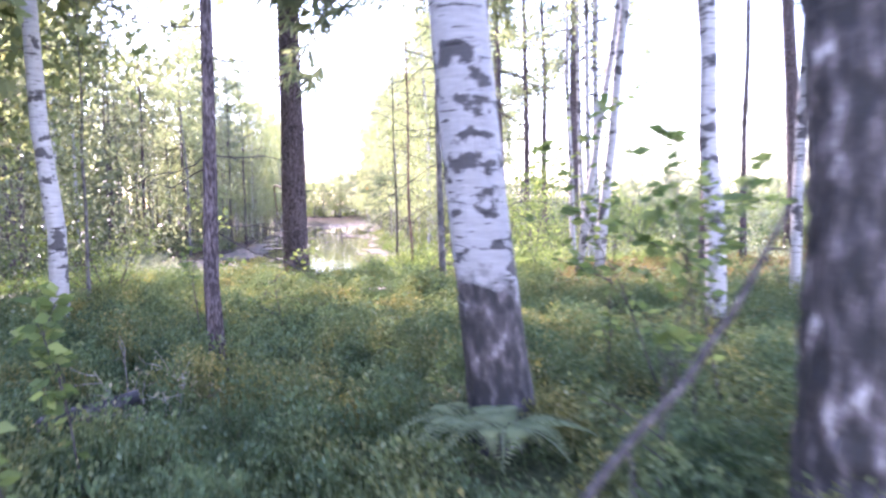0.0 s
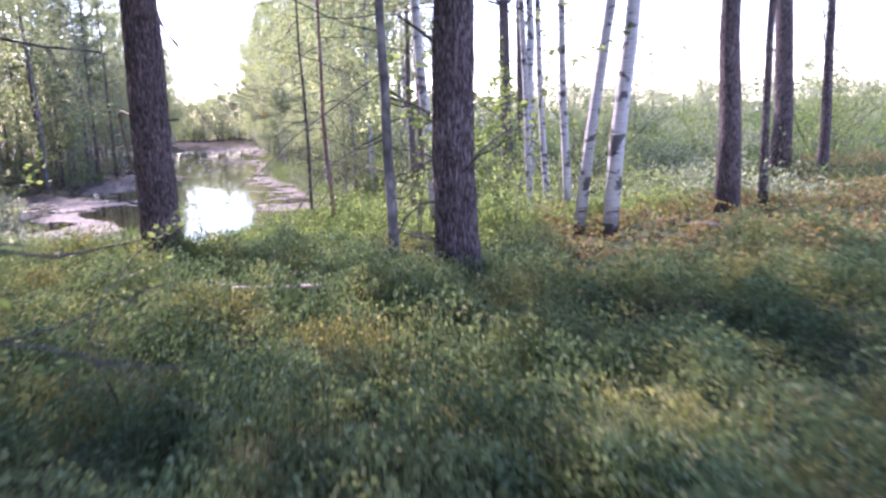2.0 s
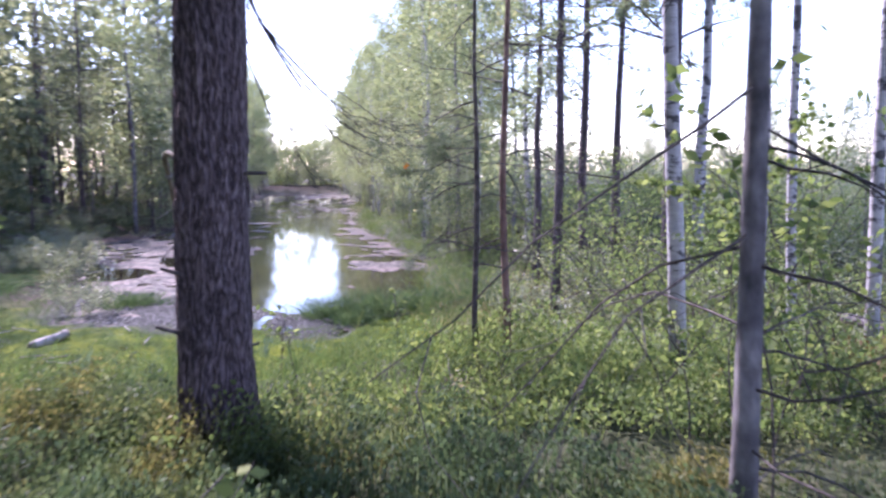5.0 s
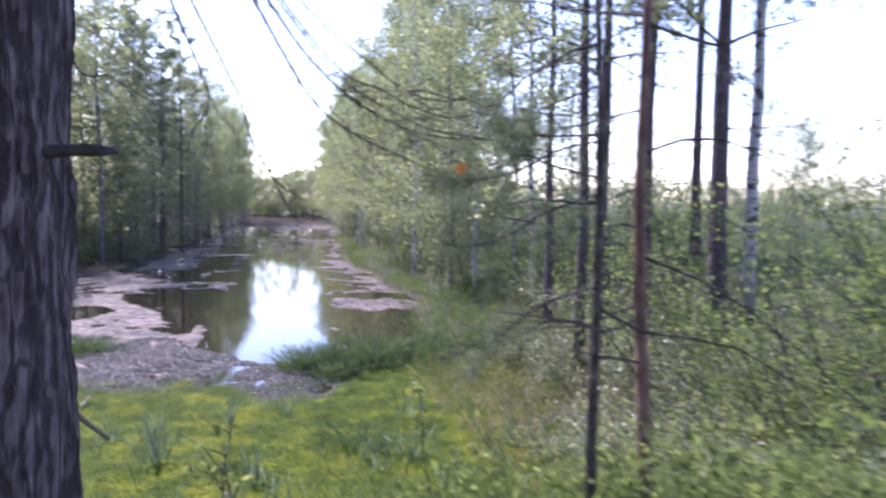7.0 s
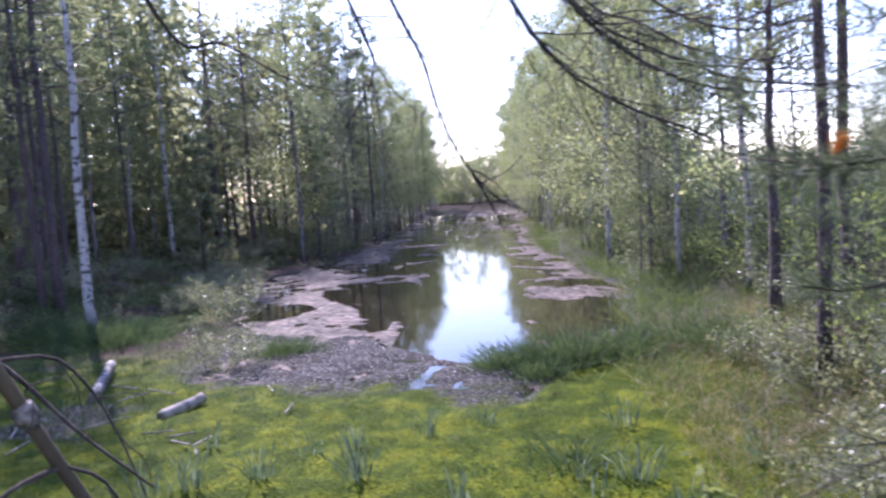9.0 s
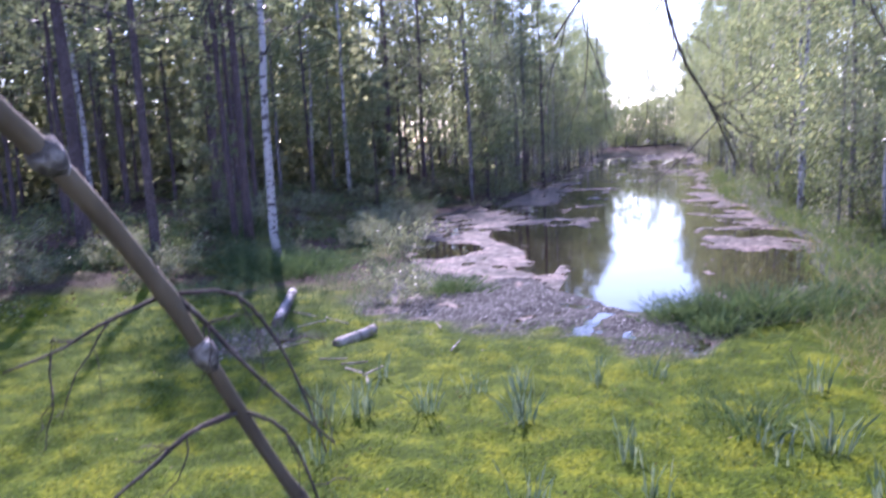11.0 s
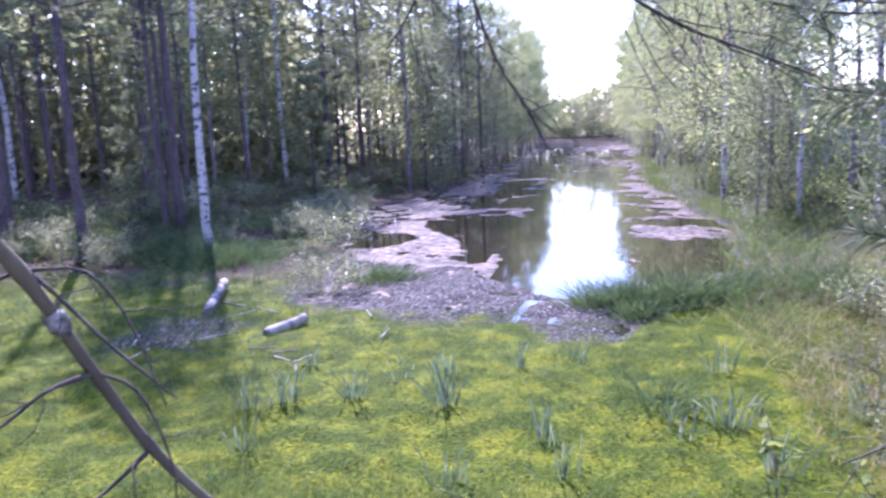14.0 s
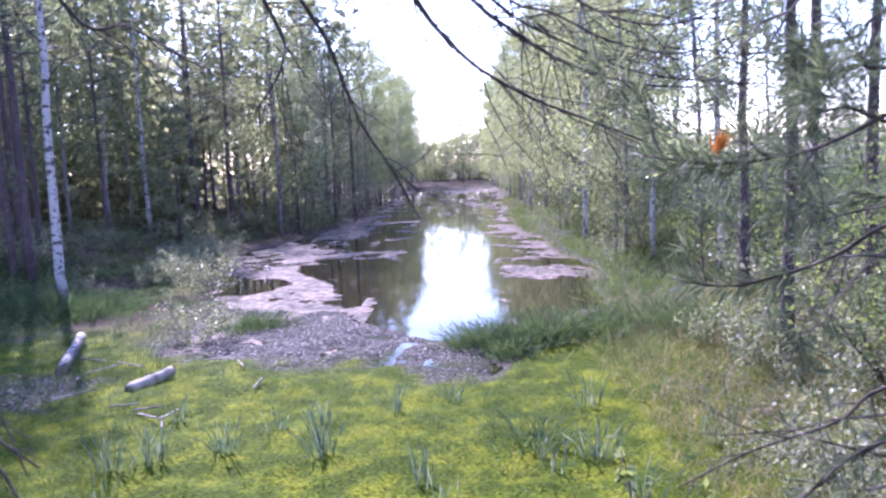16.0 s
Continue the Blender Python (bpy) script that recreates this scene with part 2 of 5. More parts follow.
def make_ground():
    m, n, l = nodes_of("woodland_ground")
    at = n.new("ShaderNodeVertexColor")
    at.layer_name = "cover"
    sep = n.new("ShaderNodeSeparateColor")
    l.new(at.outputs["Color"], sep.inputs[0])
    fine, mid = tex(n, l, "Noise", 22.0, 8.0), tex(n, l, "Noise", 2.3, 6.0)

    def tone(stops, t=fine):
        r = ramp(n, stops)
        l.new(t.outputs["Fac"], r.inputs["Fac"])
        return r.outputs["Color"]
    litter = tone([(0.32, (0.022, 0.015, 0.012)), (0.52, (0.06, 0.04, 0.034)), (0.7, (0.13, 0.09, 0.08))])
    # moss mottling under the tufts, again with dappled light and shade painted in
    moss = mix(n, l, tone([(0.3, (0.03, 0.045, 0.003)), (0.5, (0.08, 0.102, 0.004)), (0.7, (0.14, 0.165, 0.008))]),
               tone([(0.4, (0.42, 0.56, 0.25)), (0.48, (0.65, 0.78, 0.5)), (0.55, (0.95, 1.0, 0.9)), (0.64, (1.35, 1.25, 1.0))], mid), 1.0, "MULTIPLY")
    mud = tone([(0.36, (0.012, 0.012, 0.009)), (0.48, (0.035, 0.034, 0.029)), (0.57, (0.085, 0.083, 0.076)), (0.66, (0.28, 0.275, 0.26))])
    turf = tone([(0.3, (0.02, 0.028, 0.012)), (0.55, (0.055, 0.07, 0.03)), (0.75, (0.11, 0.11, 0.06))])
    col = mix(n, l, litter, moss, sep.outputs[0])
    col = mix(n, l, col, mud, sep.outputs[1])
    col = mix(n, l, col, turf, sep.outputs[2])
    p = n["Principled BSDF"]
    l.new(col, p.inputs["Base Color"])
    p.inputs["Roughness"].default_value, p.inputs["Specular IOR Level"].default_value = 0.9, 0.12
    l.new(bump(n, l, fine.outputs["Fac"], 0.8, 0.05), p.inputs["Normal"])
    return m


def make_water():
    m, n, l = nodes_of("pond_water")
    p = n["Principled BSDF"]
    p.inputs["Base Color"].default_value = (0.018, 0.014, 0.008, 1)
    p.inputs["Roughness"].default_value, p.inputs["IOR"].default_value = 0.03, 1.33
    t = tex(n, l, "Noise", 1.4, 3.0)
    l.new(bump(n, l, t.outputs["Fac"], 0.06, 0.05), p.inputs["Normal"])
    return m


def make_scum():
    m, n, l = nodes_of("floating_scum")
    t, t2 = tex(n, l, "Noise", 5.0, 9.0), tex(n, l, "Noise", 1.1, 5.0)
    r = ramp(n, [(0.34, (0.02, 0.017, 0.013)), (0.45, (0.075, 0.06, 0.048)), (0.55, (0.14, 0.118, 0.097)), (0.7, (0.26, 0.23, 0.2))])
    l.new(t.outputs["Fac"], r.inputs["Fac"])
    tone = ramp(n, [(0.4, (0.35, 0.38, 0.33)), (0.5, (0.8, 0.78, 0.75)), (0.62, (1.25, 1.12, 1.1))])
    l.new(t2.outputs["Fac"], tone.inputs["Fac"])
    p = n["Principled BSDF"]
    l.new(mix(n, l, r.outputs["Color"], tone.outputs["Color"], 0.8, "MULTIPLY"), p.inputs["Base Color"])
    p.inputs["Roughness"].default_value, p.inputs["Specular IOR Level"].default_value = 0.75, 0.2
    l.new(bump(n, l, t.outputs["Fac"], 0.5, 0.02), p.inputs["Normal"])
    return m


GROUND, WATER, SCUM = make_ground(), make_water(), make_scum()

# ---- geometry helpers ----
rng = np.random.default_rng(7)


def mesh_of(name, V, F, smooth=False):
    V, F = np.asarray(V, np.float32), np.asarray(F, np.int32)
    me = bpy.data.meshes.new(name)
    me.vertices.add(len(V))
    me.vertices.foreach_set("co", V.ravel())
    me.loops.add(F.size)
    me.loops.foreach_set("vertex_index", F.ravel())
    me.polygons.add(len(F))
    me.polygons.foreach_set("loop_start", np.arange(len(F), dtype=np.int32) * F.shape[1])
    me.polygons.foreach_set("use_smooth", np.full(len(F), smooth))
    me.update(calc_edges=True)
    return me


def part(name, VF, material, parent=None, label="", smooth=False):
    """One mesh object from (vertices, quads), under parent."""
    me = mesh_of(name, *VF, smooth=smooth)
    me.materials.append(material)
    ob = new(name, me)
    ob.parent = parent
    if label:
        ob["label"] = label
    return ob


def join(pieces):
    pieces = [p for p in pieces if len(p[0])]
    V, F, at = [], [], 0
    for v, f in pieces:
        V.append(v), F.append(np.asarray(f) + at)
        at += len(v)
    return np.concatenate(V), np.concatenate(F)


def hashed(i, j, seed):
    return np.modf(np.abs(np.sin(i * 127.1 + j * 311.7 + seed * 74.7) * 43758.5453))[0]


def vnoise(x, y, seed=0):
    """Smooth value noise in 0..1."""
    x, y = np.asarray(x, float), np.asarray(y, float)
    i, j = np.floor(x), np.floor(y)
    a, b = x - i, y - j
    a, b = a * a * (3 - 2 * a), b * b * (3 - 2 * b)
    return (hashed(i, j, seed) * (1 - a) + hashed(i + 1, j, seed) * a) * (1 - b) + (hashed(i, j + 1, seed) * (1 - a) + hashed(i + 1, j + 1, seed) * a) * b


def fbm(x, y, seed=0, octaves=4):
    return sum(vnoise(x * 2 ** k, y * 2 ** k, seed + k) / 2 ** k for k in range(octaves)) / (2 - 2 ** (1 - octaves))


def step(a, b, x):
    t = np.clip((x - a) / (b - a), 0, 1)
    return t * t * (3 - 2 * t)


def tube(points, radii, sides=8, wobble=0.0, seed=0):
    """A closed tapered tube along points."""
    P = np.asarray(points, float)
    R = np.broadcast_to(np.asarray(radii, float), (len(P),))
    T = np.gradient(P, axis=0)
    T /= np.linalg.norm(T, axis=1)[:, None] + 1e-9
    ref = np.array([0.0, 1.0, 0.0]) if abs(T[:, 1]).mean() < 0.8 else np.array([1.0, 0.0, 0.0])
    A = np.cross(T, ref)
    A /= np.linalg.norm(A, axis=1)[:, None] + 1e-9
    B = np.cross(T, A)
    th = np.arange(sides) * 2 * np.pi / sides
    rad = np.repeat(R[:, None], sides, 1)
    if wobble:
        L = np.arange(len(P))[:, None] * 0.7
        rad = rad * (1 + wobble * (vnoise(L + 0 * th, th * sides / 4 + 0 * L, seed) - 0.5))
    V = P[:, None] + rad[..., None] * (np.cos(th)[None, :, None] * A[:, None] + np.sin(th)[None, :, None] * B[:, None])
    V = V.reshape(-1, 3)
    k, s = np.meshgrid(np.arange(len(P) - 1), np.arange(sides), indexing="ij")
    a, b = k * sides + s, k * sides + (s + 1) % sides
    F = np.stack([a, b, b + sides, a + sides], -1).reshape(-1, 4)
    caps = []
    for ring in (0, len(P) - 1):
        o = ring * sides
        for q in range(1, sides - 2, 2):
            f = [o, o + q, o + q + 1, o + q + 2]
            caps.append(f if ring else f[::-1])
    return V, np.concatenate([F, np.array(caps)]) if caps else F


def unit(v):
    return v / (np.linalg.norm(v, axis=-1, keepdims=True) + 1e-9)


def blades(P, D, length, width, side=None):
    """Thin rhombs from P along D: leaves, needles and grass blades."""
    P, D = np.asarray(P, float), unit(np.asarray(D, float))
    n = len(P)
    length, width = np.broadcast_to(length, (n,))[:, None], np.broadcast_to(width, (n,))[:, None]
    S = unit(np.cross(D, rng.normal(size=(n, 3)))) if side is None else side
    mid = P + D * length * 0.45
    V = np.stack([P, mid + S * width / 2, P + D * length, mid - S * width / 2], 1).reshape(-1, 3)
    return V, np.arange(4 * n).reshape(n, 4)


def leaf_cloud(P, size, spread=0.0, droop=0.3, aspect=0.6):
    P = np.asarray(P) + rng.normal(size=P.shape) * spread
    D = rng.normal(size=P.shape)
    D[:, 2] -= droop
    s = size * rng.uniform(0.6, 1.3, len(P))
    return blades(P, D, s, s * aspect)


def tufts(P, D, n, length, width, spread=0.7):
    """Bunches of n needles that spread from P along D."""
    P, D = np.repeat(P, n, 0), np.repeat(D, n, 0)
    D = unit(D) + rng.normal(size=D.shape) * spread * 0.6
    return blades(P, D, length * rng.uniform(0.7, 1.15, len(P)), width)


def wander(start, direction, length, n=8, bend=0.15, sag=0.0, seed_rng=None):
    """A wavering line of n points."""
    g = seed_rng or rng
    p, d = np.array(start, float), unit(np.array(direction, float))
    out = [p.copy()]
    for _ in range(n - 1):
        d = unit(d + g.normal(size=3) * bend + np.array([0, 0, -sag]))
        p = p + d * length / (n - 1)
        out.append(p.copy())
    return np.array(out)


def empty(name, at, label, category, group="", kind=""):
    ob = new(name)
    ob.empty_display_size = 0.2
    ob.matrix_basis = pose(*at)
    return tagged(ob, label, category, group, kind)


# ---- the lie of the land: u across the pond, v along it ----
POND, AX, AY = (-7.8, 21.7), (-0.303, 0.953), (0.953, 0.303)


def uv(x, y):
    dx, dy = np.asarray(x) - POND[0], np.asarray(y) - POND[1]
    return dx * AY[0] + dy * AY[1], dx * AX[0] + dy * AX[1]


def xy(u, v):
    return POND[0] + u * AY[0] + v * AX[0], POND[1] + u * AY[1] + v * AX[1]


def shores(v):
    left = np.interp(v, [-12, -6, -4, -1, 3, 8, 17, 46, 85], [-4.0, -4.0, -4.6, -5.8, -6.5, -7.9, -5.6, -5.8, -6.4])
    right = np.interp(v, [-12, -6.8, -3.9, 0, 4, 16, 30, 60, 85], [3.8, 3.9, 4.5, 5.2, 4.9, 3.8, 4.2, 5.0, 6.0])
    return left, right


def near_shore(u):
    """Where the open water ends towards the bog, and where the wet flats give way to moss."""
    water_line = np.interp(u, [-5, -3.5, -1.8, -0.2, 0.7, 1.6, 3.0, 4.5], [-4.2, -4.9, -5.2, -7.0, -8.0, -7.8, -7.2, -6.6])
    moss_line = np.interp(u, [-5.5, -3.5, -1.5, 0.2, 0.8, 1.8, 2.6, 4.5], [-8.6, -9.2, -10.1, -10.2, -11.4, -11.3, -9.6, -8.6])
    return water_line, moss_line


def height(x, y):
    u, v = uv(x, y)
    wob = (fbm(x * 0.25, y * 0.25, 3) - 0.5)
    left, right = shores(v)
    near = 1.9 * step(-17.4, -20.9, v + 2.0 * wob)
    lbase = np.interp(v, [-24, -14, -8, 0, 10, 20, 60], [-10, -10.5, -8.8, -7.6, -9.0, -6.7, -6.6])
    lrise = 1.05 * step(0, 6, lbase - u + 2.5 * wob) + 0.25 * step(6, 25, lbase - u)
    rbase = np.interp(v, [-24, -18, -12, -5, 10, 45, 60], [3.0, 3.8, 5.0, 5.6, 5.3, 5.2, 4.8])
    rrise = 1.85 * step(0, 5.5, u - rbase + 2.0 * wob)
    end = 0.7 * step(83, 92, v)
    h = np.maximum(np.maximum(near, lrise), np.maximum(rrise, end))
    h = h + 0.09 + 0.3 * (fbm(x * 0.9, y * 0.9, 11) - 0.5) * (0.25 + 0.75 * step(0.2, 1.2, h)) + 0.13 * (fbm(x * 2.4, y * 2.4, 17, 3) - 0.5)
    water_line, moss_line = near_shore(u)
    ragged = 1.4 * (fbm(x * 0.8, y * 0.8, 27, 3) - 0.5)
    flats = step(-0.5, 0.5, v - moss_line + ragged) * step(-0.6, 0.5, np.minimum(u - left + 0.6, right - u) + wob) * step(83, 78, v) * step(1.2, 0.3, h)
    h = h + (0.012 + 0.2 * (fbm(x * 2.4, y * 2.4, 29, 4) - 0.42) - h) * flats
    pond = step(-0.4, 0.5, np.minimum(np.minimum(u - left, right - u), v - water_line + ragged) + 1.2 * wob) * step(83, 78, v)
    return h - 0.5 * pond * step(1.2, 0.3, h)


def on(x, y, lift=0.0):
    return float(height(np.array([x]), np.array([y]))[0]) + lift


def axis_line(lo, hi, fine, far):
    mid = np.arange(lo, hi, fine)
    out, a, s = [], hi, fine
    while a < far:
        s *= 1.18
        a += s
        out.append(a)
    low, a, s = [], lo, fine
    while a > -far:
        s *= 1.18
        a -= s
        low.append(a)
    return np.concatenate([low[::-1], mid, out])


def build_ground():
    X, Y = axis_line(-20, 8, 0.14, 1500), axis_line(-10, 26, 0.14, 1500)
    gx, gy = np.meshgrid(X, Y, indexing="ij")
    H = height(gx, gy)
    V = np.stack([gx, gy, H], -1).reshape(-1, 3)
    i, j = np.meshgrid(np.arange(len(X) - 1), np.arange(len(Y) - 1), indexing="ij")
    a = i * len(Y) + j
    F = np.stack([a, a + len(Y), a + len(Y) + 1, a + 1], -1).reshape(-1, 4)
    ob = part("ground", (V, F), GROUND, smooth=True)
    u, v = uv(gx, gy)
    n1, n2 = fbm(gx * 0.5, gy * 0.5, 5), fbm(gx * 1.3, gy * 1.3, 9)
    moss = step(0.55, 0.3, H + 0.3 * (n1 - 0.5)) * step(-6, -9, v + 6 * (n1 - 0.5))
    moss = np.maximum(moss, 0.6 * step(0.45, 0.7, n1) * step(1.1, 0.5, H))
    moss = np.maximum(moss, step(-19.6, -18.6, v + n1) * step(-6.5, -8.5, v) * step(-11.5, -10.0, u + 2 * (n2 - 0.5)) * step(5.5, 4.5, u) * step(0.9, 0.6, H))
    mud = step(0.0, 0.5, v - near_shore(u)[1] + 1.6 * (n2 - 0.5)) * step(0.3, 0.16, H)
    mud = np.maximum(mud * step(-5.4, -4.4, u), step(0.08, 0.0, H) * step(-0.8, 0.0, v - near_shore(u)[1]))
    mud = np.maximum(mud, step(0.5, 0.58, n2 + 0.1) * step(1.6, 0.7, np.hypot(gx + 9.6, gy - 9.5)))
    turf = step(1.1, 1.7, H) * (0.7 + 0.3 * n2)
    turf = np.maximum(turf, 0.8 * step(30, 60, np.hypot(gx, gy)) * step(0, 12, u))
    turf = np.maximum(turf, 0.6 * step(4.5, 6.5, u) * step(-18, -15, v))
    col = np.stack([moss, mud, turf, np.ones_like(moss)], -1).reshape(-1, 4).astype(np.float32)
    layer = ob.data.color_attributes.new("cover", "FLOAT_COLOR", "POINT")
    layer.data.foreach_set("color", col.ravel())
    tagged(ob, "woodland ground with moss, litter and mud around a pond", "ground", kind="structure")
    return ob


ground = build_ground()

wx = [xy(u, v) for u, v in ((-14, -14), (14, -14), (14, 92), (-14, 92))]
water = part("water", (np.array([(a, b, 0.0) for a, b in wx]), np.array([[0, 1, 2, 3]])), WATER)
tagged(water, "still dark pond water mirroring sky and trees", "water", kind="structure")


def build_scum():
    """Ragged mats of pinkish scum that float along the shores."""
    c = 0.09
    U, Vv = np.arange(-9.5, 7, c), np.concatenate([np.arange(-11.5, 14, c), np.arange(14, 84, c * 3)])
    gu, gv = np.meshgrid(U, Vv, indexing="ij")
    px, py = xy(gu, gv)
    left, right = shores(gv)
    n = 0.55 * fbm(gu * 0.6, gv * 0.5, 21) + 0.45 * fbm(gu * 1.9, gv * 1.6, 33, 4)
    reach = np.interp(gv, [-7, -4, 1, 4, 8, 14, 27, 46, 60], [1.0, 1.4, 1.8, 3.4, 4.2, 2.4, 1.7, 1.2, 1.0])
    want = 0.5 + 1.7 * (n - 0.5) - 0.06 + 0.27 * step(1.25, 0.7, (gu - left) / reach)
    beyond = gv - near_shore(gu)[0]
    want += 0.3 * step(1.5, 0.5, beyond) * np.maximum(step(-0.1, -0.9, gu), step(1.5, 2.0, gu))
    along = np.clip((2.7 - gv) / 4.5, 0, 1)
    bow = np.abs(gu - (-5.4 + 2.6 * along ** 0.8))
    want += 0.4 * step(0.75, 0.25, bow) * step(3.4, 2.4, gv) * step(-3.6, -2.2, gv)
    want -= 0.5 * step(1.2, 0.7, np.hypot((gu + 4.9) / 0.9, (gv + 0.8) / 1.5))
    want += 0.34 * step(1.0, 0.4, np.abs(gv - 1.2 + 0.93 * (gu - 2.5))) * step(1.9, 2.9, gu)
    want += 0.22 * step(0.8, 0.3, np.abs(gv - 5.0 + 0.5 * gu)) * step(1.6, 3.2, gu) + 0.22 * step(1.5, 0.4, right - gu) * step(2, 6, gv)
    want += 0.34 * step(9, 5, np.abs(gv - 70)) * step(-3.0, 0.0, gu) + 0.22 * step(0.9, 0.4, np.abs(gv - 38)) + 0.2 * step(1.1, 0.4, np.abs(gv - 22)) * step(0.5, -1.5, gu)
    want -= 0.3 * step(1.7, 1.2, np.abs(gu - 0.55)) * step(30, 20, gv)
    keep = (want > 0.61) & (height(px, py) < 0.02)
    keep = keep[:-1, :-1]
    Z = 0.004 + 0.012 * step(0.61, 0.75, want)
    P = np.stack([px, py, Z], -1).reshape(-1, 3)
    i, j = np.nonzero(keep)
    a = i * len(Vv) + j
    F = np.stack([a, a + len(Vv), a + len(Vv) + 1, a + 1], -1)
    used, inv = np.unique(F, return_inverse=True)
    ob = part("scum", (P[used], inv.reshape(F.shape)), SCUM, smooth=True)
    tagged(ob, "pinkish brown scum mats floating on the pond", "scum", kind="stuff")


build_scum()

# ---- trees ----


def trunk_line(h, lean=(0, 0), n=14, bend=0.06, g=None):
    g = g or rng
    z = np.linspace(0, h, n)
    off = np.cumsum(g.normal(size=(n, 2)) * bend * h / n * 0.5, axis=0)
    off -= off[0]
    return np.stack([z * lean[0] + off[:, 0], z * lean[1] + off[:, 1], z - 0.25 * (z == 0)], -1)


def at_height(line, z):
    return np.array([np.interp(z, line[:, 2], line[:, k]) for k in (0, 1)] + [z])


def bark_trunk(line, r0, r1, sides, rows, ridge, seed, flare=0.35, plates=True):
    """A trunk with furrowed plates of bark pressed into the mesh."""
    z = np.linspace(line[0, 2], line[-1, 2], rows)
    z = line[0, 2] + (line[-1, 2] - line[0, 2]) * np.linspace(0, 1, rows) ** 1.7
    P = np.stack([np.interp(z, line[:, 2], line[:, 0]), np.interp(z, line[:, 2], line[:, 1]), z], -1)
    s = (z - z[0]) / (z[-1] - z[0])
    R = r0 + (r1 - r0) * s + r0 * flare * np.exp(-np.maximum(z, 0) / 0.22)
    th = np.arange(sides) * 2 * np.pi / sides
    V = np.zeros((rows, sides, 3))
    ang = th[None] * 1.0 + 0 * z[:, None]
    cells = fbm(ang * (8.5 if plates else 5.2) + 0.8 * vnoise(z[:, None] * 4, ang * 2, seed), z[:, None] * (5.0 if plates else 9.0), seed, 3)
    furrow = np.abs(cells - 0.5) * 2
    k = ridge * (np.minimum(furrow * 2.2, 1) - 0.6) + ridge * 1.2 * (fbm(ang * 1.2, z[:, None] * 1.1, seed + 5, 2) - 0.5)
    fade = np.minimum(1, np.abs(np.sin(ang / 2)) * 6)
    rad = R[:, None] * (1 + k * fade)
    V[..., 0], V[..., 1], V[..., 2] = P[:, 0, None] + rad * np.cos(th), P[:, 1, None] + rad * np.sin(th), z[:, None]
    i, j = np.meshgrid(np.arange(rows - 1), np.arange(sides), indexing="ij")
    a, b = i * sides + j, i * sides + (j + 1) % sides
    return V.reshape(-1, 3), np.stack([a, b, b + sides, a + sides], -1).reshape(-1, 4)


def forked(start, direction, length, radius, g, depth=2, n=7, sag=0.03, forks=4, bend=0.16, sides=5):
    """A limb with side twigs: tubes, and the twigs' lines for the foliage."""
    line = wander(start, direction, length, n, bend, sag, g)
    out, lines = [tube(line, np.linspace(radius, radius * 0.3, n), sides)], [line]
    if depth:
        for _ in range(forks):
            t = g.uniform(0.25, 0.95)
            k = t * (n - 1)
            i = min(int(k), n - 2)
            p, d = line[i] + (line[i + 1] - line[i]) * (k - i), unit(line[i + 1] - line[i])
            sub, sl = forked(p, d + g.normal(size=3) * np.array([0.8, 0.8, 0.45]), length * g.uniform(0.25, 0.5), radius * 0.45, g, depth - 1, max(3, n - 2), sag, max(2, forks - 1), bend * 1.2, min(sides, 4))
            out += sub
            lines += sl
    return out, lines


def sample(lines, count, g, tip=0.3):
    """Points and directions spread along lines, past tip of each."""
    w = np.array([len(l) for l in lines], float)
    pick = g.choice(len(lines), count, p=w / w.sum())
    P, D = np.zeros((count, 3)), np.zeros((count, 3))
    for q, i in enumerate(pick):
        l = lines[i]
        k = g.uniform(tip, 1.0) * (len(l) - 1.001)
        a = int(k)
        P[q], D[q] = l[a] + (l[a + 1] - l[a]) * (k - a), l[a + 1] - l[a]
    return P, unit(D)


def limb_parts(ob, groups, name, material, near, label=""):
    """Near trees: every limb with its twigs is a part. Far ones: one joined rest."""
    if near:
        for t in groups:
            part(name, join(t), material, ob, label)
    else:
        tagged(part(name + "_mass", join([p for t in groups for p in t]), material, ob, label), kind="stuff")


